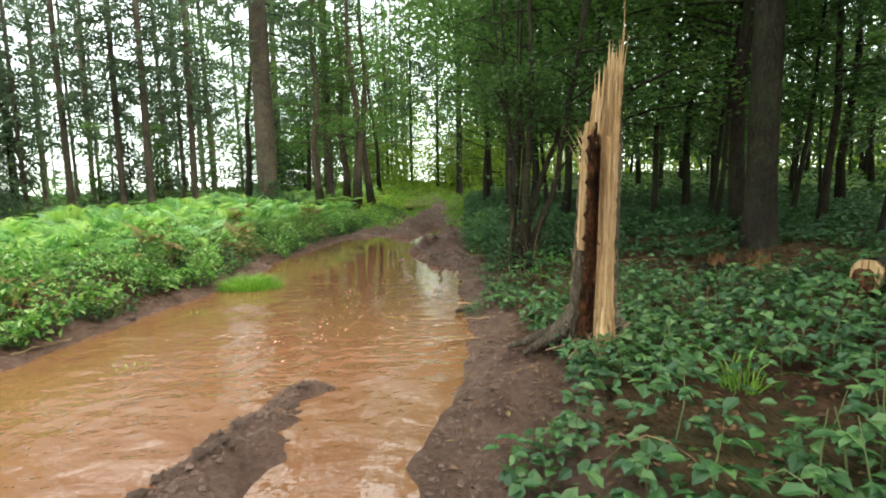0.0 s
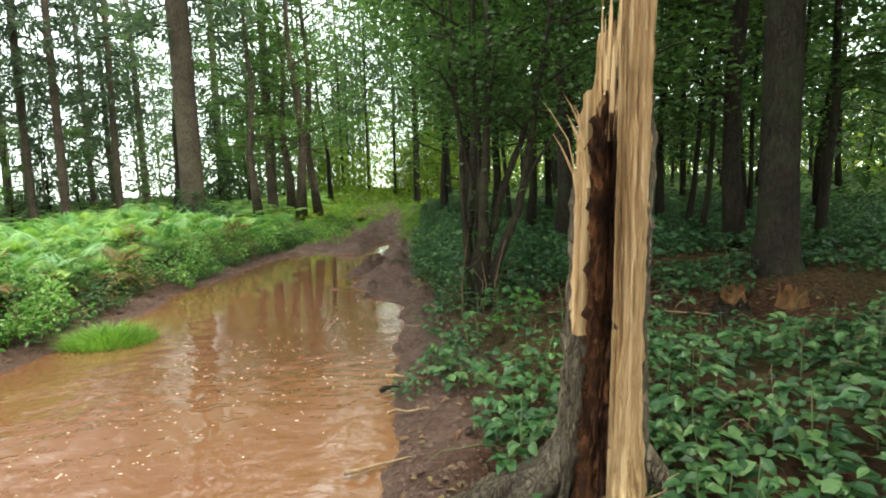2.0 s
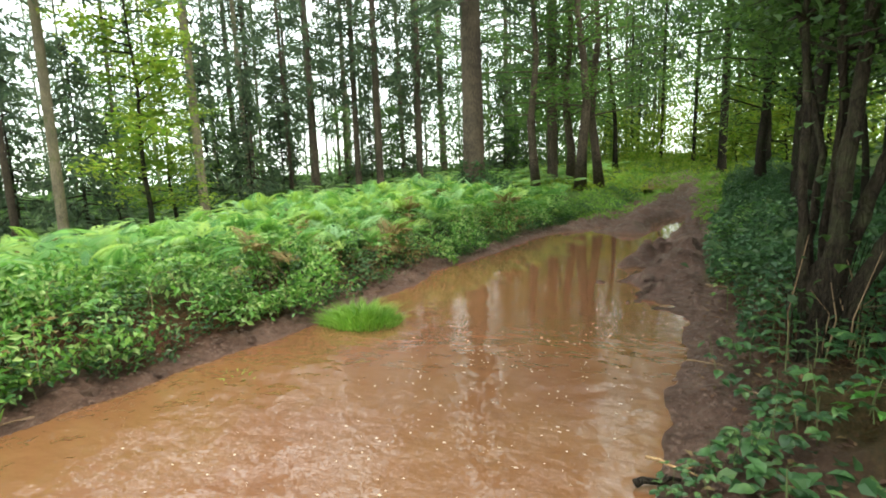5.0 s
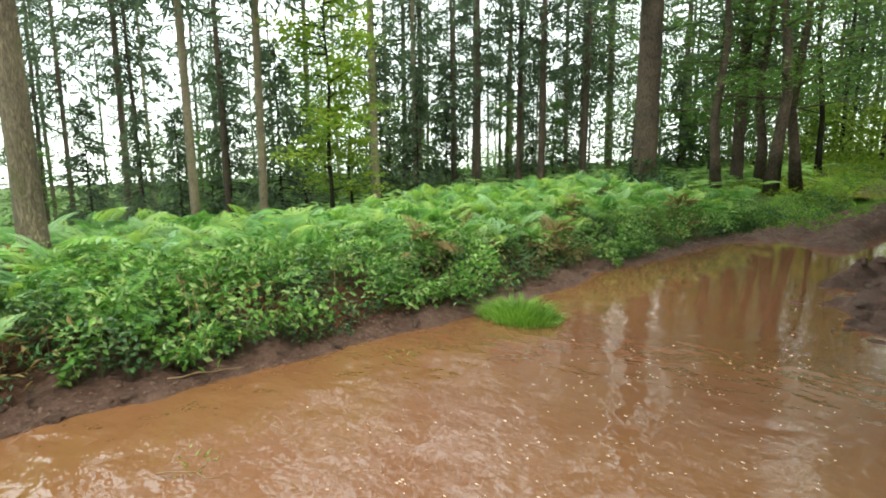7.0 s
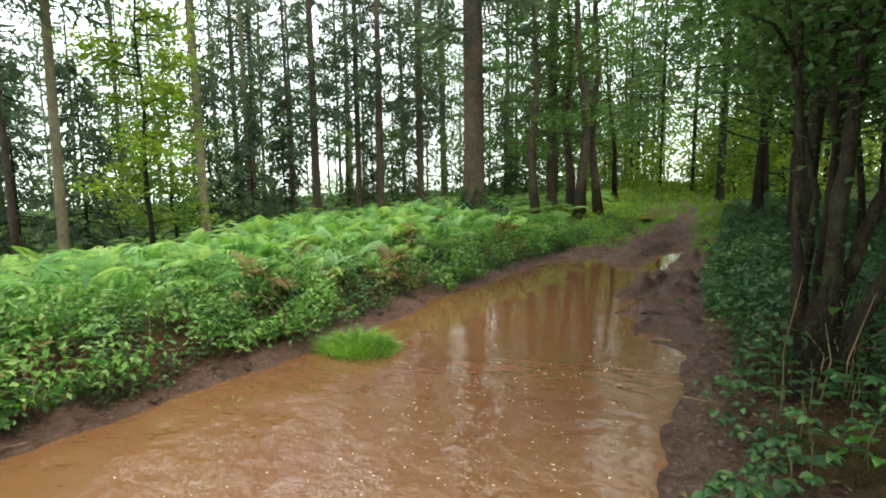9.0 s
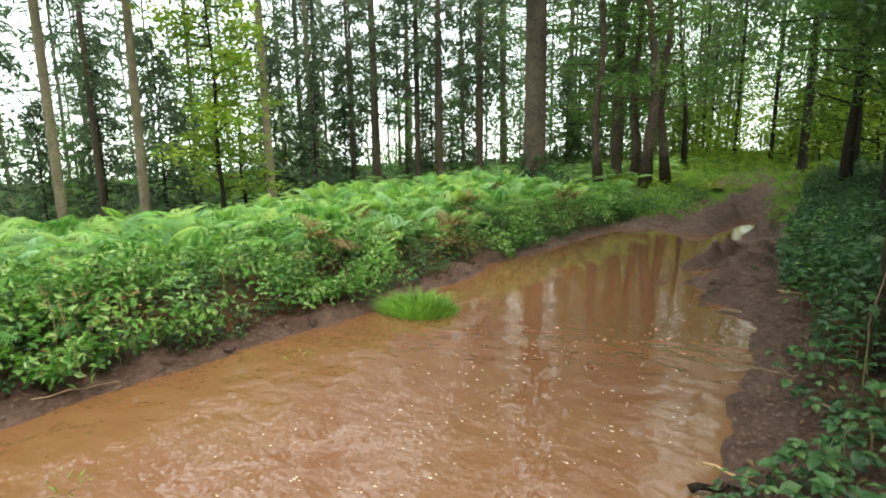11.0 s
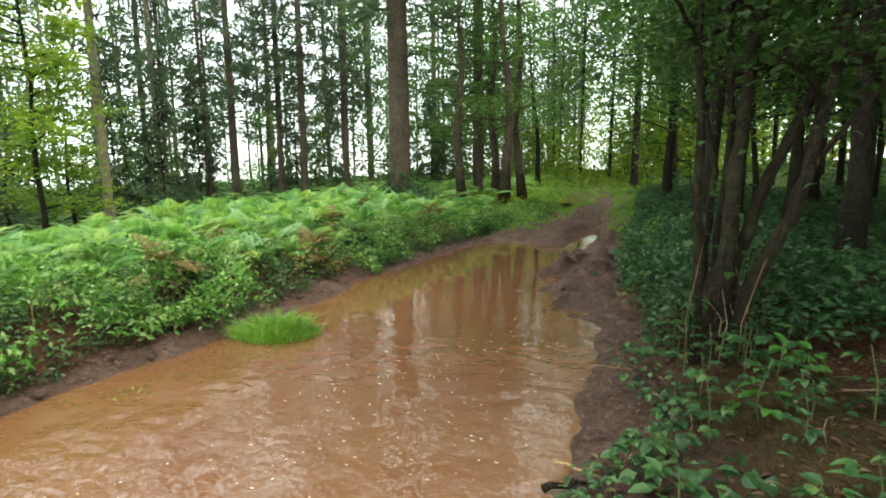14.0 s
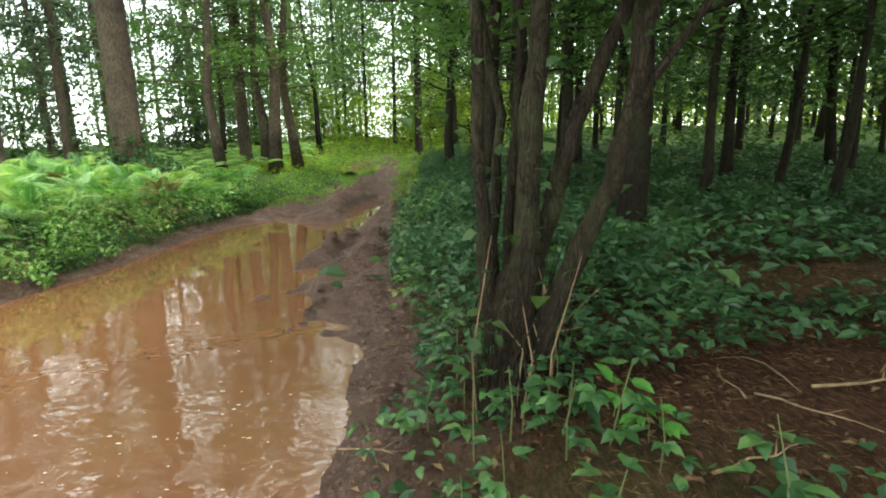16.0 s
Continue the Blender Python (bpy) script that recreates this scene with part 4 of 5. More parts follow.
# ---------- grass tuft in the puddle ----------
def grass_tuft(x, y, rx, ry, n, h, label, z=None):
    rs = np.random.RandomState(int(abs(x * 100)) + 1)
    vs, fs = [], []
    for k in range(n):
        a, q = rs.uniform(0, 6.28), math.sqrt(rs.uniform(0, 1))
        px, py = math.cos(a) * rx * q, math.sin(a) * ry * q
        hh = h * (1 - 0.6 * q * q) * rs.uniform(0.35, 1.3)
        lean = rs.uniform(0.2, 1.5) * hh
        dx, dy = math.cos(a + rs.normal() * 0.8) * lean, math.sin(a + rs.normal() * 0.8) * lean
        w = 0.005
        s = rs.uniform(0, 6.28)
        sx, sy = math.cos(s) * w, math.sin(s) * w
        o = len(vs)
        vs += [(px - sx, py - sy, 0), (px + sx, py + sy, 0), (px + dx * 0.4 + sx, py + dy * 0.4 + sy, hh * 0.7), (px + dx * 0.4 - sx, py + dy * 0.4 - sy, hh * 0.7), (px + dx, py + dy, hh)]
        fs += [(o, o + 1, o + 2, o + 3), (o + 3, o + 2, o + 4)]
    ob = mesh_object("grass_tuft", vs, fs, GRASS)
    ob.location = (x, y, float(ground_z(x, y)) if z is None else z)
    return tagged(ob, label, "grass")


grass_tuft(-2.5, 9.12, 0.42, 0.34, 2400, 0.24, "bright green grass tuft standing in brown water", -0.06)
grass_tuft(-2.5, 7.55, 0.22, 0.14, 60, 0.06, "sparse drowned grass blades in the puddle", -0.03)
grass_tuft(-2.05, 5.75, 0.2, 0.12, 60, 0.05, "sparse drowned grass blades in the puddle", -0.03)
grass_tuft(2.1, 4.7, 0.1, 0.1, 70, 0.2, "fresh grass clump among brambles")

# ---------- leafy plants on the right ----------
def plant_mesh(seed, h, n, size, mat):
    rs = np.random.RandomState(seed)
    cs, aims = [], []
    pv = tube([(0, 0, 0), (0.02, 0.01, h * 0.5), (0.0, 0.03, h)], [0.005, 0.004, 0.002], 4, cap=False)
    for k in range(n):
        z = h * (0.3 + 0.7 * k / n)
        a = k * 2.4 + rs.uniform(-0.3, 0.3)
        L = 0.05 + 0.09 * (1 - z / h) + 0.03
        for da in (-0.8, 0, 0.8):
            cs.append((math.cos(a) * L * 0.8, math.sin(a) * L * 0.8, z))
            aims.append((math.cos(a + da), math.sin(a + da), 0.0))
    v, f = leaves(rs, np.array(cs), size, 0.62, 0.8, True, 0.25, np.array(aims))
    s = bpy.data.meshes.new("stem")
    s.from_pydata(*[pv[0], [], pv[1]])
    s.materials.append(STEM)
    me = bpy.data.meshes.new("leaves")
    me.from_pydata(v, [], f)
    me.materials.append(mat)
    return s, me


PLANTS = [plant_mesh(300 + k, 0.24 + 0.045 * k, 7 + k, 0.085, LEAF_LOW if k % 2 else LEAF_HERB) for k in range(5)]
PLANT_FRESH = plant_mesh(310, 0.3, 6, 0.13, LEAF_FRESH)


def leafy_plant(x, y, pair, s, label, group="leafy plants of the forest floor"):
    ob = new("leafy_plant")
    p = at_ground(x, y, 0.01)
    ob.matrix_basis = pose(p.x, p.y, p.z, rnd.uniform(-8, 8), rnd.uniform(-8, 8), rnd.uniform(0, 360)) @ Matrix.Scale(s, 4)
    shared("stem", pair[0], ob)
    shared("leaves", pair[1], ob)
    return tagged(ob, label, "plant", group)


def single_leaf(seed, mat, wide):
    """One toothed leaf blade along +x, folded at the midrib and drooping at the tip."""
    r = random.Random(seed)
    n = 6
    vs, fs = [], []
    for i in range(n + 1):
        u = i / n
        w = wide * math.sin(math.pi * min(1, u ** 0.75)) * (1 - 0.15 * (i % 2)) * r.uniform(0.9, 1.1)
        z = 0.1 * u - 0.32 * u * u
        vs += [(u, w, z + w * 0.35), (u, 0, z), (u, -w, z + w * 0.35)]
    for i in range(n):
        a = 3 * i
        fs += [(a, a + 1, a + 4, a + 3), (a + 1, a + 2, a + 5, a + 4)]
    me = bpy.data.meshes.new("leaf")
    me.from_pydata(vs, [], fs)
    me.polygons.foreach_set("use_smooth", [True] * len(me.polygons))
    me.materials.append(mat)
    return me


BRAMBLE = leaf_material("bramble_blades", [(0.028, 0.075, 0.028), (0.046, 0.115, 0.038), (0.07, 0.16, 0.05), (0.13, 0.22, 0.07)], 0.3, 0.42, True)
BLADES = [single_leaf(k, BRAMBLE, 0.26 + 0.05 * k) for k in range(3)]


def parted_plant(x, y, size):
    """A bramble shoot: a stem and its three-fold leaves, each blade a part."""
    ob = new("leafy_plant")
    p = at_ground(x, y, 0.01)
    ob.matrix_basis = pose(p.x, p.y, p.z, rnd.uniform(-8, 8), rnd.uniform(-8, 8), rnd.uniform(0, 360)) @ Matrix.Scale(size, 4)
    pair = rnd.choice(PLANTS)
    shared("stem", pair[0], ob)
    h = max(v.co.z for v in pair[0].vertices)
    for k in range(5):
        z = h * (0.35 + 0.65 * k / 5)
        a = k * 137 + rnd.uniform(-20, 20)
        q = 0.06 + 0.05 * (1 - k / 5)
        for da in (-48, 0, 48):
            shared("leaf", rnd.choice(BLADES), ob, pose(math.cos(radians(a)) * q, math.sin(radians(a)) * q, z, rnd.uniform(-14, 14), rnd.uniform(-18, 14), a + da) @ Matrix.Scale(rnd.uniform(0.06, 0.1), 4))
    return tagged(ob, "bramble shoot with broad toothed three-fold leaves", "plant", "leafy plants of the forest floor")


made = parted = 0
while made < 285:
    x, y = rnd.uniform(0.78, 4.4), rnd.uniform(1.8, 9.4)
    if x - float(shore_right(y)) < 0.34 + 0.25 * float(vnoise(x, y, 1.5, 7)) + 0.3 * float(sstep(6.2, 4.6, y)) or math.hypot(x - SX, y - SY) < 0.3 or math.hypot((x - 4.1) / 1.7, (y - 8.2) / 0.9) < 1 or math.hypot(x - 3.6, y - 5.9) < 0.6 or math.hypot((x - 2.6) / 0.9, (y - 8.9) / 0.7) < 1:
        continue
    if parted < 85 and x < 2.3:
        parted_plant(x, y, rnd.uniform(0.65, 1.05))
        parted += 1
    else:
        leafy_plant(x, y, rnd.choice(PLANTS), rnd.uniform(0.6, 1.05), "leafy green bramble plant on the forest floor")
    made += 1
for x, y in ((1.5, 8.15), (1.85, 8.75), (1.78, 8.95)):
    leafy_plant(x, y, PLANT_FRESH, rnd.uniform(0.6, 0.75), "fresh light green seedling with broad leaves", "fresh seedlings")

# ---------- beeches with sprays over the track, some unseen ones added to shade the right ---
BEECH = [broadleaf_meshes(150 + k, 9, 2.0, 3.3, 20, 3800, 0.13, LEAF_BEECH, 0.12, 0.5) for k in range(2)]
for x, y, k in ((3.1, 12.4, 0), (3.5, 17.2, 1), (2.6, 23.5, 0), (6.4, 7.4, 1), (8.6, 9.8, 0), (5.2, 4.2, 1), (9.5, 5.5, 0), (7.5, 18.5, 1), (10.5, 13.5, 1), (5.6, 11.6, 0), (-7.2, 27.5, 1), (-8.6, 23.5, 0), (-4.2, 31, 1), (1.9, 27.2, 0), (-8, 34, 0), (3.0, 20.3, 1), (-0.8, 52, 1), (1.75, 15.6, 0), (2.1, 18.9, 1), (1.5, 23.2, 1)):
    broadleaf(x, y, BEECH[k], rnd.uniform(0.9, 1.15), (rnd.uniform(-4, 4), rnd.uniform(-3, 3)), "beech with wide leafy sprays arching towards the track", group="beeches beside the track")


def far_foliage(name, seed, n, x0, x1, y0, y1, z0, z1, size, mat, clump, cut, label):
    rs = np.random.RandomState(seed)
    x, y, u = rs.uniform(x0, x1, n), rs.uniform(y0, y1, n), rs.uniform(0, 1, n)
    z = z0 + (z1 - z0) * u
    k = vnoise(x + z * 0.7, y - z * 0.4, clump, seed) > cut + 0.5 * (u - 0.5)
    p = np.stack([x, y, ground_z(x, y) + z], 1)[k]
    return scatter(name, p, size, mat, label, "foliage", seed + 1, 0.55, 0.45)


far_foliage("far_foliage", 61, 44000, 14, 58, 4, 72, 1.0, 12, 0.55, LEAF_DARK, 0.3, -0.1, "dense leaves of the far shady wood")
far_foliage("far_foliage", 63, 26000, -52, -19, -2, 66, 0.2, 4.2, 0.24, LEAF_BEECH, 0.22, 0.3, "dark shrubs at the back of the conifer wood")
far_foliage("far_foliage", 65, 34000, -56, -22, -2, 66, 3.5, 14, 0.3, NEEDLE, 0.22, 0.15, "hanging spruce boughs far off in the wood")
far_foliage("far_foliage", 67, 30000, -18, 16, 50, 84, 0.2, 11, 0.34, LEAF_LIGHT, 0.25, -0.35, "light green foliage beyond the end of the track")

withered = spread(101, 15000, -6.5, -2.9, 1.0, 17, 0.1, 0.7, lambda x, y: (shore_left(y) - x > 0.2) & (shore_left(y) - x < 2.6), 1.1, 0.25)
scatter("withered_undergrowth", withered, 0.085, FERN_BROWN, "withered brown leaves and fronds in the bank's tangle", "undergrowth", 102, 0.35, 0.35)
bank_top = spread(71, 30000, -8, -3.2, 1.0, 20, 0.1, 0.6, lambda x, y: (shore_left(y) - x > 0.9) & (shore_left(y) - x < 4.6), 0.9, 0.0)
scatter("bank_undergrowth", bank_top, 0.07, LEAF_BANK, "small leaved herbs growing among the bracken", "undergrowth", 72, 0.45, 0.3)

# ---------- small things on the ground ----------
MUD = material("wet_mud_clod", (0.1, 0.06, 0.045), 0.4)[0]
_, mn, ml, mb = (MUD, MUD.node_tree.nodes, MUD.node_tree.links, MUD.node_tree.nodes["Principled BSDF"])
mfine = noise_node(mn, ml, 30, 8, None, 0.7)
ml.new(ramp(mn, ml, mfine, [(0.3, (0.07, 0.04, 0.03)), (0.7, (0.24, 0.15, 0.115))]), mb.inputs["Base Color"])
bump(mn, ml, mb, mfine, 1.0, 0.04)


def clod_mesh(seed):
    bm = bmesh.new()
    bmesh.ops.create_icosphere(bm, subdivisions=2, radius=1.0)
    for v in bm.verts:
        k = 1 + 0.6 * noise.noise(v.co * 1.6 + Vector((seed, 0, 0))) + 0.45 * noise.noise(v.co * 4 + Vector((0, seed, 0)))
        v.co = Vector((v.co.x * k, v.co.y * k * 0.8, v.co.z * k * 0.55))
    me = bpy.data.meshes.new("mud_clod")
    bm.to_mesh(me)
    bm.free()
    me.materials.append(MUD)
    return me


CLODS = [clod_mesh(k * 3.1) for k in range(5)]


def clod(x, y, r):
    ob = shared("mud_clod", rnd.choice(CLODS), None, Matrix.Translation((x, y, float(ground_z(x, y)) + r * 0.1)) @ pose(0, 0, 0, 0, 0, rnd.uniform(0, 360)) @ Matrix.Scale(r, 4))
    return tagged(ob, "lump of churned wet brown mud", "mud clod", "mud clods on the track")


for _ in range(46):
    t = rnd.random()
    y = 10.8 + 4.4 * t
    clod(-0.5 + 0.75 * rnd.random() + 0.1 * t, y, rnd.uniform(0.03, 0.1))
for _ in range(40):
    y = rnd.uniform(3, 16)
    clod(float(shore_left(y)) - rnd.uniform(0.02, 0.3), y, rnd.uniform(0.02, 0.07))
for _ in range(40):
    y = rnd.uniform(4.5, 16)
    clod(float(shore_right(y)) + rnd.uniform(0.05, 0.5), y, rnd.uniform(0.015, 0.06))
for _ in range(16):
    u = rnd.random()
    clod(-0.85 + 0.35 * u + rnd.uniform(-0.12, 0.15), 3.8 + 1.5 * u, rnd.uniform(0.02, 0.06))


def mud_crumbs():
    """Countless small lumps trodden up along the rims, the spit and the far track."""
    rs = np.random.RandomState(121)
    n = 5200
    y = rs.uniform(2.4, 17, n)
    left = shore_left(y) - np.abs(rs.normal(0.1, 0.16, n))
    right = shore_right(y) + np.abs(rs.normal(0.06, 0.28, n))
    x = np.where(rs.uniform(size=n) < 0.42, left, right)
    k = rs.uniform(-1, 1, 900)
    x = np.concatenate([x, -0.75 + 0.22 * k + rs.normal(0, 0.12, 900), rs.uniform(-2.2, 0.4, 1500), rs.normal(-0.1, 0.3, 900)])
    y = np.concatenate([y, 4.2 + 1.15 * k, rs.uniform(17, 27, 1500), rs.uniform(11, 17, 900)])
    z = ground_z(x, y)
    keep = (z > -0.015) & (np.hypot(x + 0.5, y - 19.2) > 0.6)
    x, y, z = x[keep], y[keep], z[keep]
    n = len(x)
    r = rs.uniform(0.005, 0.022, n) * (1 + 0.035 * np.maximum(y - 8, 0)) * rs.uniform(0.5, 1.2, n)
    base = np.array([(1, 0, 0), (0.3, 0.95, 0.1), (-0.8, 0.6, 0), (-0.8, -0.6, 0.1), (0.3, -0.95, 0), (0.1, 0.1, 0.75), (0, 0, -0.5)])
    a = rs.uniform(0, 6.28, n)
    b = base[None] * rs.uniform(0.65, 1.3, (n, 7, 1))
    vx = b[..., 0] * np.cos(a)[:, None] - b[..., 1] * np.sin(a)[:, None]
    vy = b[..., 0] * np.sin(a)[:, None] + b[..., 1] * np.cos(a)[:, None]
    v = np.stack([vx * r[:, None] + x[:, None], vy * r[:, None] + y[:, None], b[..., 2] * r[:, None] + z[:, None] + 0.15 * r[:, None]], -1).reshape(-1, 3)
    tri = np.array([(i, (i + 1) % 5, 5) for i in range(5)] + [((i + 1) % 5, i, 6) for i in range(5)])
    f = (np.arange(n)[:, None, None] * 7 + tri[None]).reshape(-1, 3)
    return tagged(mesh_object("mud_crumbs", v, f, MUD), "crumbs of churned wet brown mud", "mud", kind="stuff")


mud_crumbs()


def stick(x, y, length, turn, r, label, z=0.02, mat=None, rise=0.0):
    q = random.Random(int(x * 1000))
    pts = [(length * (k / 5 - 0.5), 0.06 * length * q.uniform(-1, 1), 0.02 * q.uniform(0, 1) + rise * k / 5) for k in range(6)]
    v, f = tube(pts, [r * (1 - 0.12 * k) for k in range(6)], 7, 0.1, q)
    p2, f2 = tube([pts[3], (pts[3][0] + length * 0.14, pts[3][1] + length * 0.1, pts[3][2] + 0.03)], [r * 0.5, r * 0.15], 5)
    v, f = join([(v, f), (p2, f2)])
    ob = mesh_object("stick", v, f, mat or WOOD_OLD, smooth=True)
    ob.matrix_basis = pose(x, y, max(float(ground_z(x, y)), 0) + z, 0, 0, turn)
    return tagged(ob, label, "stick", "sticks on the ground")


for x, y, L, a, r in ((0.75, 9.02, .34, -12, .007), (0.72, 6.95, .3, 10, .012), (0.6, 6.34, .42, 24, .012), (-1.9, 5.68, .34, 35, .005), (-0.62, 5.3, .35, 30, .008), (1.1, 7.3, .4, 60, .006), (-3.2, 9.9, .7, 50, .012),
                      (-3.15, 6.2, .5, 75, .008), (-1.5, 5.1, .4, 20, .005), (2.2, 8.6, .5, 20, .007), (2.6, 8.9, .45, -50, .006), (3.0, 9.1, .6, 10, .009), (2.4, 9.2, .35, 80, .005),
                      (1.15, 8.5, .45, -20, .006), (0.8, 11.4, .4, 5, .01), (3.4, 8.4, .7, -15, .012)):
    stick(x, y, L, a, r, "thin weathered brown stick lying on mud")
stick(2.45, 10.35, 1.5, -12, 0.03, "fallen grey-brown branch behind the hazel", 0.06, BARK_HAZEL)
stick(3.3, 9.9, 1.0, -35, 0.022, "fallen grey-brown branch behind the hazel", 0.03, BARK_HAZEL)


def cut_log(x, y, r, length, turn):
    thing = new("cut_log")
    thing.matrix_basis = pose(x, y, float(ground_z(x, y)) + r * 1.3, 0, 3, turn)
    q = random.Random(4)
    v, f = tube([(length * k / 6, 0, 0) for k in range(7)], [r * (1 + 0.05 * math.sin(k * 2)) for k in range(7)], 20, 0.05, q, cap=False)
    mesh_object("bark", v, f, BARK_DARK, thing, smooth=True)
    v, f = tube([(-0.03, 0, 0.0), (0.02, 0, 0.0), (0.1, 0, 0)], [r * 0.9, r * 0.88, r * 0.84], 20, 0.03, q)
    mesh_object("cut_face", v, f, WOOD_PALE, thing, "pale sawn end of the log")
    # flat dark disc standing in for the dark hollow low in the log
    v, f = tube([(-0.038, 0.01, -0.34 * r), (0.0, 0.01, -0.34 * r)], [r * 0.74, r * 0.7], 16, 0.12, q)
    mesh_object("rotten_core", v, f, WOOD_ROT, thing, "dark disc for the hollow, low on the sawn end")
    return tagged(thing, "dark log with a pale sawn end among brambles", "log")


cut_log(3.79, 6.1, 0.14, 1.3, 12)


def old_stump(x, y, r, h, mat, label):
    thing = new("tree_stump")
    thing.location = at_ground(x, y, 0.04)
    q = random.Random(int(x * 100))
    n = 22
    vs, fs = [], []
    tops = [h * q.uniform(0.6, 1.1) for _ in range(n)]
    for j in range(6):
        for k in range(n):
            a = 2 * math.pi * k / n
            u = j / 5
            rr = r * (1 + 0.35 * (1 - u) ** 3 + 0.08 * math.sin(5 * a)) * q.uniform(0.94, 1.06)
            vs.append((math.cos(a) * rr, math.sin(a) * rr, tops[k] * u))
    for j in range(5):
        for k in range(n):
            fs.append((j * n + k, j * n + (k + 1) % n, (j + 1) * n + (k + 1) % n, (j + 1) * n + k))
    mesh_object("bark", vs, fs, mat, thing)
    v, f = tube([(0, 0, 0), (0, 0, h * 0.5)], [r * 0.8, r * 0.8], 16)
    mesh_object("core", v, f, WOOD_ROT, thing, "dark rotten core")
    return tagged(thing, label, "tree stump")


WOOD_RUST = wood_material("rust_coloured_rotten_wood", [(0.3, (0.05, 0.024, 0.012)), (0.7, (0.22, 0.11, 0.04))], 0.9)
old_stump(4.2, 8.35, 0.11, 0.22, WOOD_RUST, "low crumbling orange-brown tree stump")
old_stump(3.6, 8.3, 0.15, 0.2, BARK_HAZEL, "low crumbling dark brown tree stump")
old_stump(3.85, 8.7, 0.1, 0.18, WOOD_RUST, "low crumbling orange-brown tree stump")

# fallen leaves and needles, and flecks for foam and painted glints on the water
LITTER = leaf_material("fallen_leaves", [(0.06, 0.025, 0.013), (0.12, 0.05, 0.025), (0.19, 0.095, 0.05), (0.2, 0.15, 0.06)], 0.15, 0.7)
fallen = np.concatenate([spread(81, 5200, 0.95, 7, 1.5, 11, 0.005, 0.02, lambda x, y: x - shore_right(y) > 0.35, 1.0, -2), spread(87, 900, 0.5, 1.4, 3, 13, 0.004, 0.015, lambda x, y: x - shore_right(y) > 0.1, 1.0, -2)])
scatter("leaf_litter", fallen, 0.05, LITTER, "brown and yellow fallen leaves on the forest floor", "leaf litter", 82, 0.55, 0.8)
needles = spread(83, 14000, 1.5, 6, 7.3, 11, 0.004, 0.02, None, 1.0, -2)
scatter("needle_litter", needles, 0.055, LITTER, "reddish brown twigs and needles on bare soil", "leaf litter", 84, 0.07, 0.75)
FOAM_GLINT = material("foam", (0.5, 0.36, 0.26), 0.4)[0]


def foam():
    rs = np.random.RandomState(91)
    vs, fs = [], []
    for _ in range(300):
        g = rs.randint(0, 9)
        x, y = rs.normal(-1.3 + 0.2 * g, 0.3), rs.normal(6.6 + 0.35 * ((g * 5) % 9), 0.5)
        if not (-2.6 < x < 0.35 and 4 < y < 12):
            continue
        r, k, a0 = rs.uniform(0.002, 0.008), 7, rs.uniform(0, 6)
        o = len(vs)
        st = rs.uniform(1, 2.4)
        vs += [(x + math.cos(a0 + 2 * math.pi * i / k) * r * st * rs.uniform(0.6, 1.2), y + math.sin(a0 + 2 * math.pi * i / k) * r * rs.uniform(0.6, 1.2), 0.003) for i in range(k)]
        vs.append((x, y, 0.006))
        fs += [(o + i, o + (i + 1) % k, o + k) for i in range(k)]
    return tagged(mesh_object("foam_and_glint_flecks", vs, fs, FOAM_GLINT), "small pale flecks for foam and painted glints on brown water", "foam", kind="stuff")


foam()

# unseen tall trees added behind and beside the walker to shade the forest floor
for x, y in ((6.6, 1.2), (4.6, -1.2), (8.4, 4.0), (3.0, -4.0), (9.0, -2.5), (6.0, -6.0), (11.5, 8.5), (-6.5, -2.0), (-9, -5)):
    conifer(x, y, rnd.uniform(.28, .38), "dark", SPRUCE_CROWN, TALL)
for x, y in ((7.8, 6.6), (3.2, -3.8)):
    broadleaf(x, y, BEECH[0], rnd.uniform(1.0, 1.2), (0, 0), "beech with wide leafy sprays arching towards the track", group="beeches beside the track")

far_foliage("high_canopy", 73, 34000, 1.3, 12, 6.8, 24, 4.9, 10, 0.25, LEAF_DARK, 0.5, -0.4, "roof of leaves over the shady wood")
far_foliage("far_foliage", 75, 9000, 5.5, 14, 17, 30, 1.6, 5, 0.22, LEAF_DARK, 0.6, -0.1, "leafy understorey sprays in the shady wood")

# ---------- arching dry stems and bramble shoots ----------
DRY = wood_material("dry_stalk", [(0.3, (0.12, 0.075, 0.04)), (0.7, (0.3, 0.21, 0.12))], 0.8)


def shoot(x, y, turn, length, height, mat, label, name):
    q = random.Random(int(abs(x * 977 + y * 131)))
    pts = [(length * u, 0.08 * length * math.sin(3 * u + q.uniform(0, 3)), height * 4 * u * (1 - u) * 0.9 + height * 0.15 * u) for u in (0, 0.2, 0.4, 0.6, 0.8, 1.0)]
    v, f = tube(pts, [0.0036, 0.0033, 0.003, 0.0025, 0.002, 0.001], 5, cap=False)
    ob = mesh_object(name, v, f, mat)
    p = at_ground(x, y, 0.01)
    ob.matrix_basis = pose(p.x, p.y, p.z, 0, 0, turn)
    return tagged(ob, label, "plant stem", "stems in the undergrowth")


for _ in range(70):
    y = rnd.uniform(2.5, 16)
    shoot(float(shore_left(y)) - rnd.uniform(0.6, 1.3), y, rnd.uniform(-60, 60), rnd.uniform(0.35, 0.8), rnd.uniform(0.25, 0.6), DRY if rnd.random() < 0.6 else STEM, "thin arching dry stem on the bank", "dry_stem")
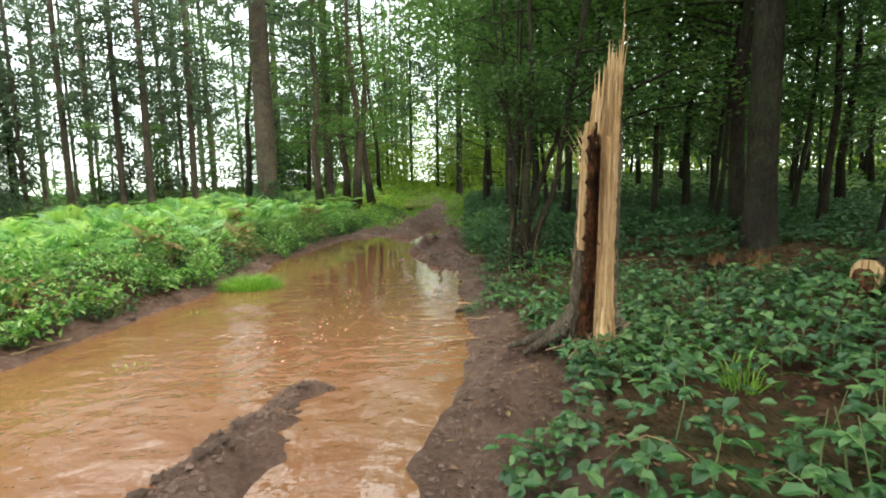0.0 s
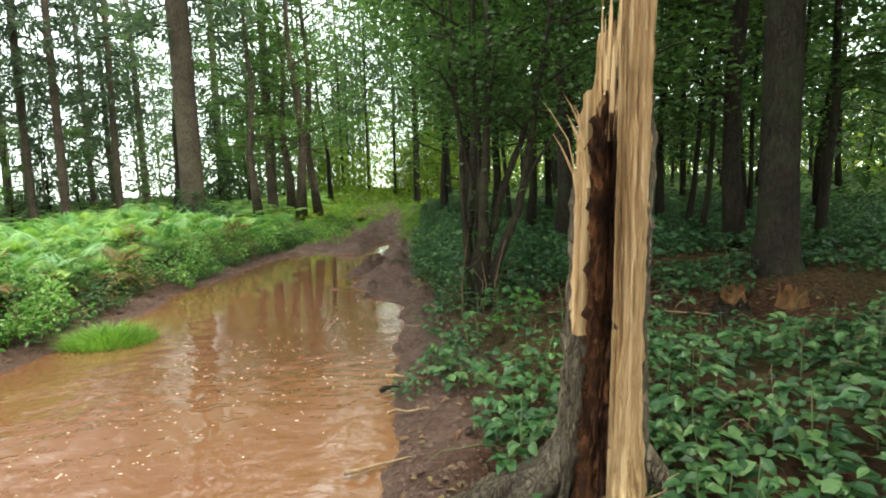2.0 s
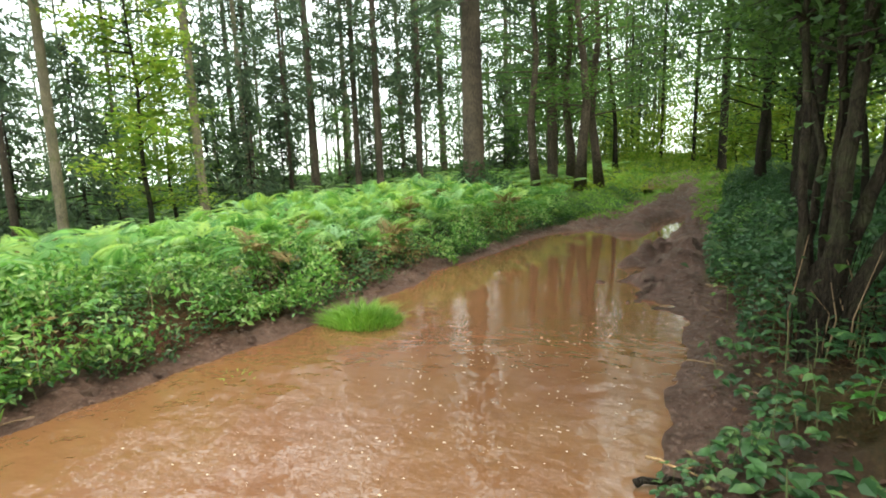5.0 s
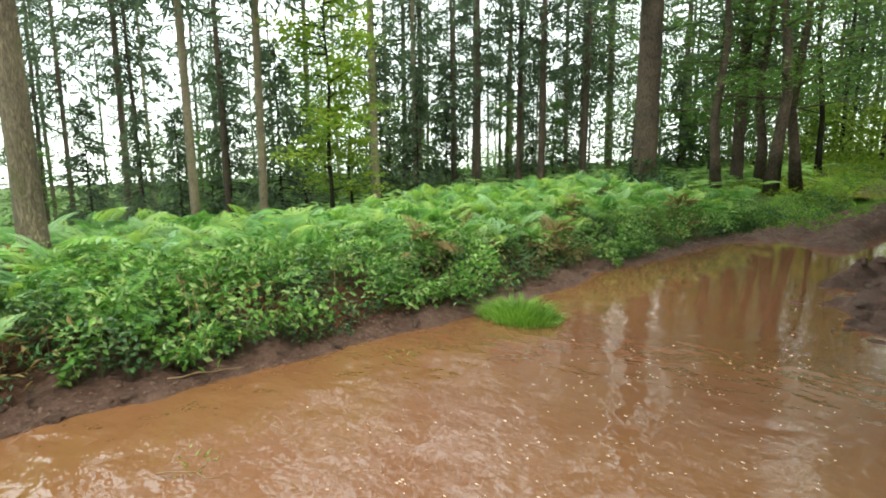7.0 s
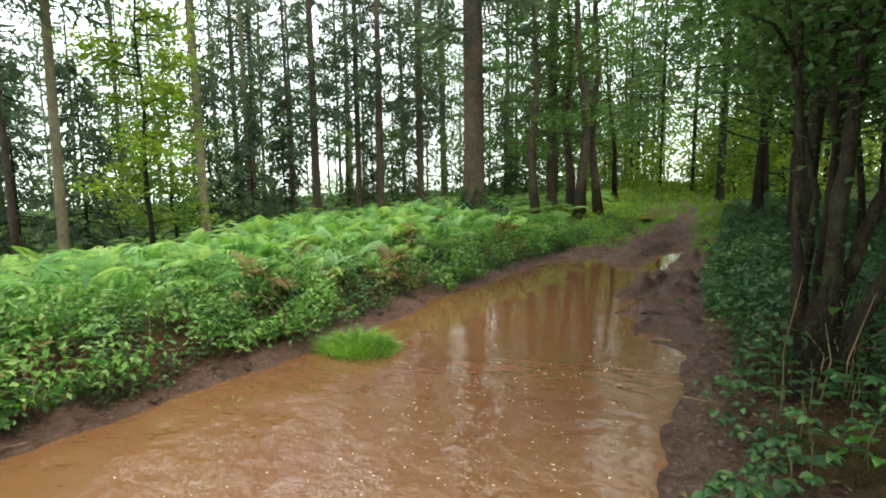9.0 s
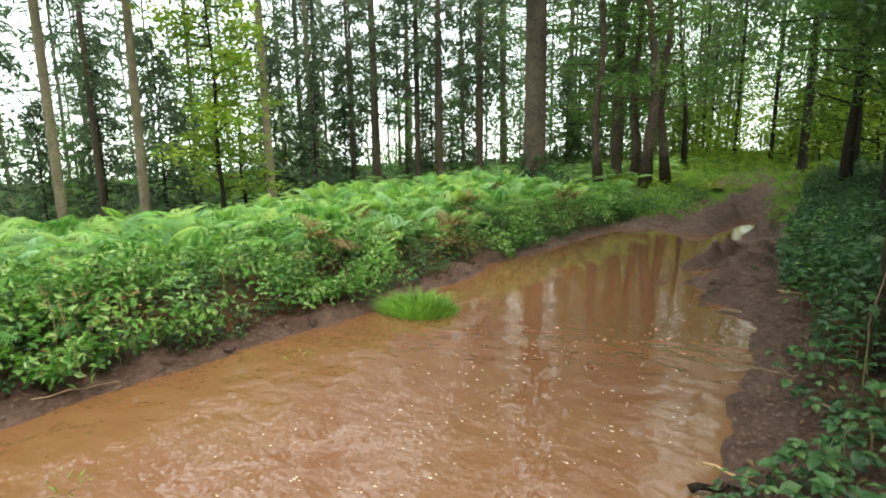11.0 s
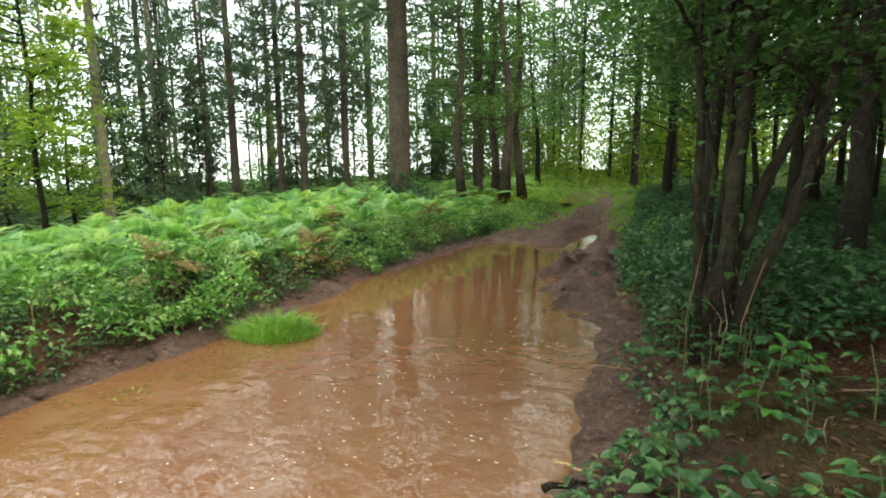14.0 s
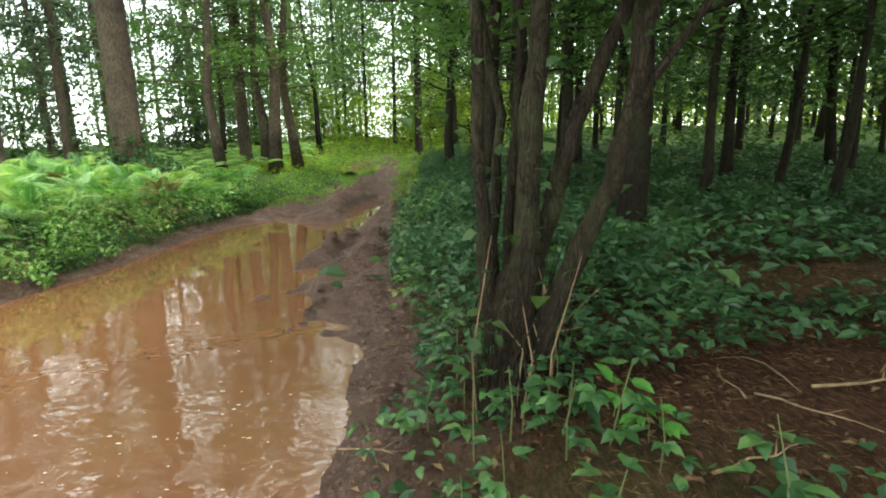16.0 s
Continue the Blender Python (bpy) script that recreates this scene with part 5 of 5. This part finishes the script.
for _ in range(50):
    x, y = rnd.uniform(1.1, 4.2), rnd.uniform(2.4, 9.2)
    shoot(x, y, rnd.uniform(0, 360), rnd.uniform(0.2, 0.5), rnd.uniform(0.08, 0.25), DRY if rnd.random() < 0.7 else STEM, "thin dry stem among the brambles", "dry_stem")

# broken twigs caught against the foot of the stump
for x, y, L, a, up in ((1.42, 5.45, .34, 40, 28), (1.62, 5.46, .3, -70, 50), (1.68, 5.5, .26, 20, 35), (1.3, 5.5, .3, 10, 15), (1.5, 5.36, .3, 75, 20)):
    ob = stick(x, y, L, a, 0.006, "pale broken twig leaning against the stump", 0.09)
    ob.matrix_basis = ob.matrix_basis @ pose(0, 0, 0, 0, -up, 0)

# The brightest leaf colour gives these far shrubs their lit green glow
far_foliage("far_shrubs", 77, 22000, 24, 62, 10, 74, 0.0, 5.5, 0.45, LEAF_LIGHT, 0.2, -0.6, "light green shrubs at the far edge of the wood")
far_foliage("far_shrubs", 79, 14000, 4, 30, 40, 74, 0.0, 5.5, 0.4, LEAF_LIGHT, 0.2, -0.5, "light green shrubs at the far edge of the wood")
far_foliage("far_shrubs", 85, 12000, -60, -30, 20, 72, 0.0, 3.0, 0.32, LEAF_BEECH, 0.2, -0.3, "light green shrubs at the far edge of the wood")

far_foliage("far_foliage", 93, 16000, -17, -6.5, 25, 44, 0.8, 9, 0.22, NEEDLE, 0.45, -0.05, "soft green spruce boughs between the trunks")
far_foliage("far_foliage", 103, 26000, -26, -4, 36, 64, 3.0, 15, 0.28, NEEDLE, 0.4, -0.05, "soft green spruce boughs between the trunks")
far_foliage("far_foliage", 105, 19000, -32, -14, 12, 36, 1.0, 10, 0.23, NEEDLE, 0.35, 0.1, "soft green spruce boughs between the trunks")
far_foliage("far_foliage", 95, 9000, -14, -5, 28, 46, 0.2, 4, 0.21, LEAF_BEECH, 0.45, -0.1, "light green saplings between the trunks")

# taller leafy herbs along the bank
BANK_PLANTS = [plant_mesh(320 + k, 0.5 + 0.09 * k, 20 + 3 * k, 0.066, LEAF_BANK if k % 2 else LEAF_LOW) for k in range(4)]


def tall_herb(*given):
    ob = leafy_plant(*given)
    ob.name = "tall_herb"
    return ob


for _ in range(120):
    y = rnd.uniform(2.2, 17)
    tall_herb(float(shore_left(y)) - rnd.uniform(0.22, 1.5), y, rnd.choice(BANK_PLANTS), rnd.uniform(0.55, 0.95), "tall leafy herb on the bank among bracken", "leafy herbs on the bank")
for _ in range(40):
    y = rnd.uniform(9.4, 17)
    tall_herb(float(shore_right(y)) + rnd.uniform(0.45, 1.3), y, rnd.choice(BANK_PLANTS[:2]), rnd.uniform(0.6, 1.1), "leafy herb at the muddy edge of the track", "leafy herbs along the track")

far_foliage("hanging_sprays", 107, 6500, -0.4, 3.2, 11.5, 21, 3.9, 7.2, 0.13, LEAF_BEECH, 0.9, -0.1, "sprays of beech leaves hanging over the track")
far_foliage("hanging_sprays", 97, 9000, 1.3, 4.6, 10.5, 22, 2.4, 6.5, 0.13, LEAF_BEECH, 1.0, -0.1, "sprays of beech leaves hanging beside the track")

far_foliage("glade_shrubs", 109, 15000, -7, 7, 34, 50, 0.0, 3.2, 0.22, LEAF_LIGHT, 0.4, 0.0, "sunlit light green shrubs round the end of the track")
far_foliage("far_foliage", 111, 22000, -10, 12, 40, 70, 4.5, 14, 0.3, LEAF_BEECH, 0.35, -0.15, "green boughs meeting over the end of the track")
# Leaves mostly above view, added to keep bright sky out of the puddle's reflection
far_foliage("hanging_sprays", 113, 9000, -0.8, 4.0, 11.5, 20, 6.2, 13, 0.22, LEAF_BEECH, 0.6, -0.35, "sprays of beech leaves closing high over the track")
far_foliage("far_shrubs", 115, 9000, -75, -52, -12, 60, -1.0, 7, 0.5, LEAF_DARK, 0.16, 0.0, "hazy dark shrubs down the far slope")

# ivy and herbs heaped round the foot of the great spruce
rs_foot = np.random.RandomState(131)
fa, fq = rs_foot.uniform(0, 6.28, 3600), np.abs(rs_foot.normal(0.75, 0.4, 3600))
fx, fy = -6.05 + np.cos(fa) * fq, 19.3 + np.sin(fa) * fq
foot = np.stack([fx, fy, ground_z(fx, fy) + rs_foot.uniform(0.05, 1.0, 3600) * np.clip(1.15 - 0.5 * fq, 0.1, 1.0)], 1)
scatter("ivy_undergrowth", foot, 0.1, LEAF_LOW, "dark ivy and herbs heaped round a thick trunk", "undergrowth", 132, 0.75, 0.35)

# a wad of sodden sprigs at the water's edge
for x, y, k in ((0.66, 7.42, 0.5), (0.74, 7.5, 0.6), (0.8, 7.38, 0.62), (0.62, 7.3, 0.42), (0.9, 7.55, 0.66), (0.72, 7.22, 0.5)):
    leafy_plant(x, y, PLANTS[1], k, "sprig of dark green leaves at the water's edge", "sprigs at the water's edge")
stick(0.66, 7.52, 0.3, -18, 0.009, "pale stripped stick at the water's edge", 0.05, WOOD_PALE)
stick(0.58, 7.45, 0.22, 30, 0.02, "short sodden black branch at the water's edge", 0.02, BARK_DARK)
for x, y in ((-3.75, 11.5), (-3.95, 9.1), (-4.6, 13.2)):
    fern(x, y, 0.8, True)
# High leaf layer added to block the low sky mirrored in the water
far_foliage("far_foliage", 117, 20000, -5, 6, 32, 50, 8.5, 24, 0.34, LEAF_BEECH, 0.3, -0.25, "high green boughs over the far track")
soil_herbs = spread(119, 7000, 1.9, 6.5, 8.1, 11.2, 0.02, 0.2, None, 1.3, 0.25)
scatter("forest_floor_herbs", soil_herbs, 0.085, LEAF_HERB, "patchy low herbs on bare reddish soil", "undergrowth", 120, 0.6, 0.6, True)
